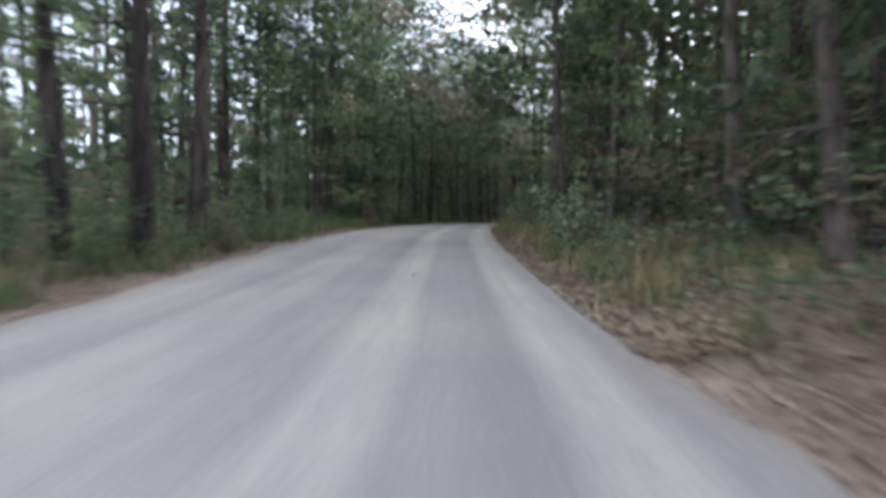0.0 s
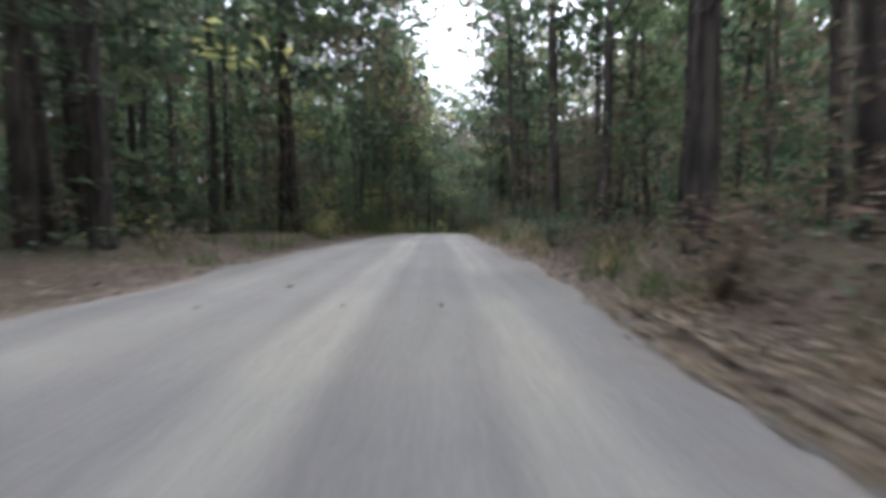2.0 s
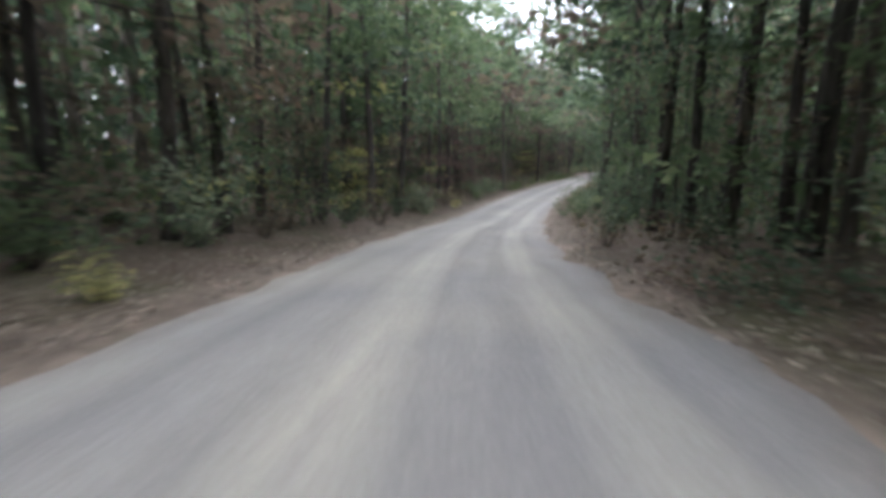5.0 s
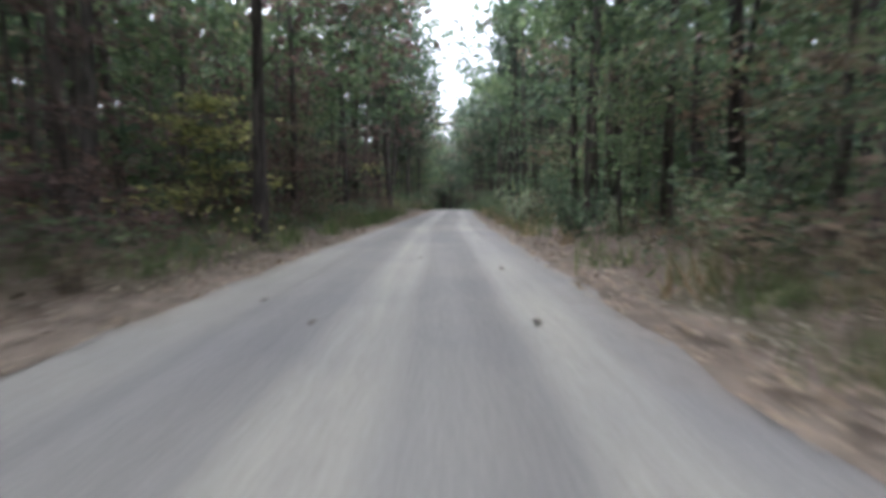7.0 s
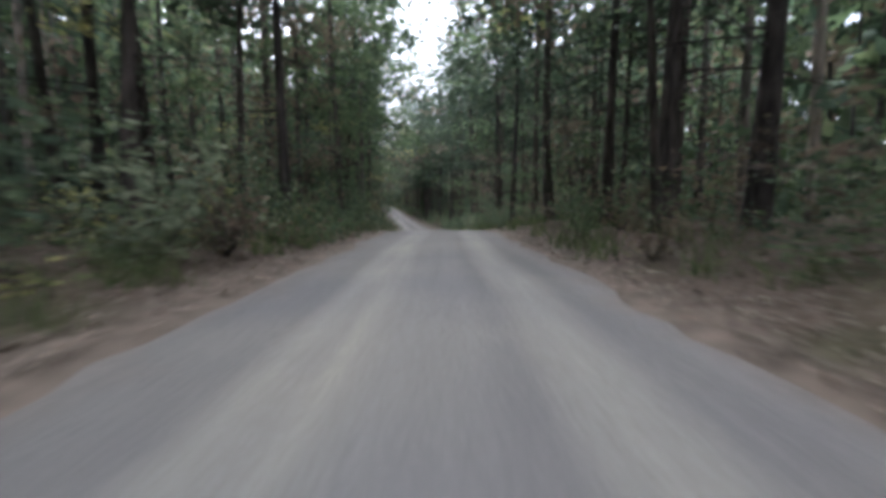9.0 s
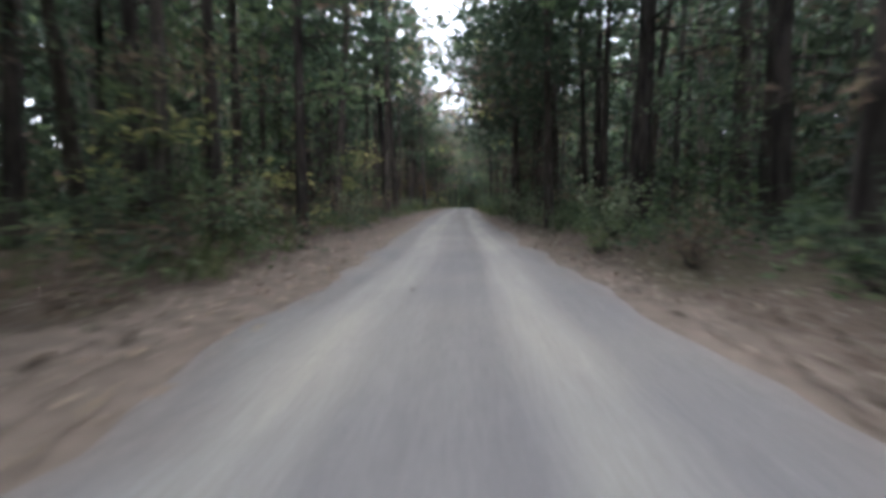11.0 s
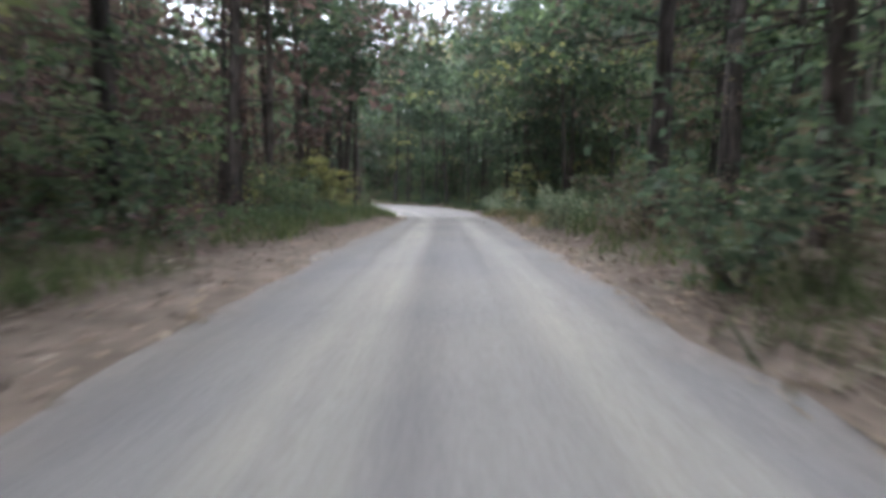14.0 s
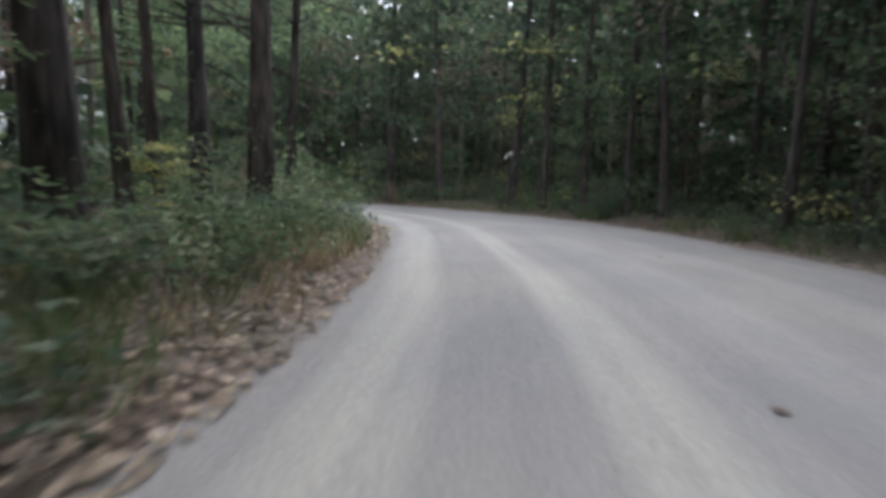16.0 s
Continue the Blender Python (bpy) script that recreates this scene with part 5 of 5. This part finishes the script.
def rock_mesh(seed, size):
    rng = np.random.default_rng(seed)
    bm = bmesh.new()
    bmesh.ops.create_icosphere(bm, subdivisions=2, radius=size)
    for v in bm.verts:
        v.co *= 1 + 0.35 * noise.noise(v.co / size * 1.3 + Vector((seed, 0, 0))) + rng.uniform(-0.06, 0.06)
        v.co.z *= 0.55
    me = bpy.data.meshes.new("stone")
    bm.to_mesh(me)
    bm.free()
    me.materials.append(M_STONE)
    return me


fallen_leaves()
verge_grass("verge_grass", "ragged green grass tufts on the verge", GRASSY, L_GRASS, 6)
verge_grass("dry_grass", "dry golden grass and fern on the bank", STRAW, L_STRAW, 16)
ROCKS = [rock_mesh(k, 0.09) for k in range(3)]
STONES = [  # along, across
    (36.5, -1.4), (34.5, -0.4), (67.0, -1.9), (65.5, -2.5), (65.5, -0.9), (65.5, 0.2), (64.0, 1.7), (79.5, -0.6),
    (77.0, -0.7), (93.0, -0.0), (91.0, 0.8), (102.5, 0.4), (106.0, -1.1), (112.0, 3.1), (104.0, -2.1), (116.0, -1.7),
    (117.0, 2.0), (173.0, -0.8), (199.0, -0.5), (197.5, 0.9), (194.0, -1.3), (195.0, -2.1), (194.0, 0.8), (223.0, -1.1),
    (224.0, -1.6), (225.0, -0.3), (221.5, 0.6), (221.0, -0.3), (230.0, 0.8), (235.7, -1.2), (235.2, 0.2), (235.0, 1.6),
    (239.0, 0.9), (236.0, -0.3), (9.0, -0.7), (311.0, -0.5), (356.0, 0.7), (358.5, -2.9), (379.5, -0.0), (382.0, -2.9), (389.0, -4.3), (386.5, -0.5),
    (407.0, 1.4), (405.5, -0.7), (436.0, 3.6), (426.0, 0.3), (427.0, 1.6), (428.0, 3.2),
    (430.0, 1.7),
]
random.seed(12)
for n, (s, l) in enumerate(STONES):
    ob = tagged(new("stone", ROCKS[n % 3]), "dark clod of dirt lying on the sandy road", "stone", "clods on the road")
    c, d, left, right = road_at(s)
    k = random.uniform(0.25, 0.5)
    z = c[2] + 0.05 if left < l < right else ground_z(s, l) + 0.02
    ob.matrix_basis = Matrix.LocRotScale(Vector((c[0] + d[1] * l, c[1] - d[0] * l, z)), Euler((0, 0, n * 1.7)), (k * 1.3, k, k * 0.8))
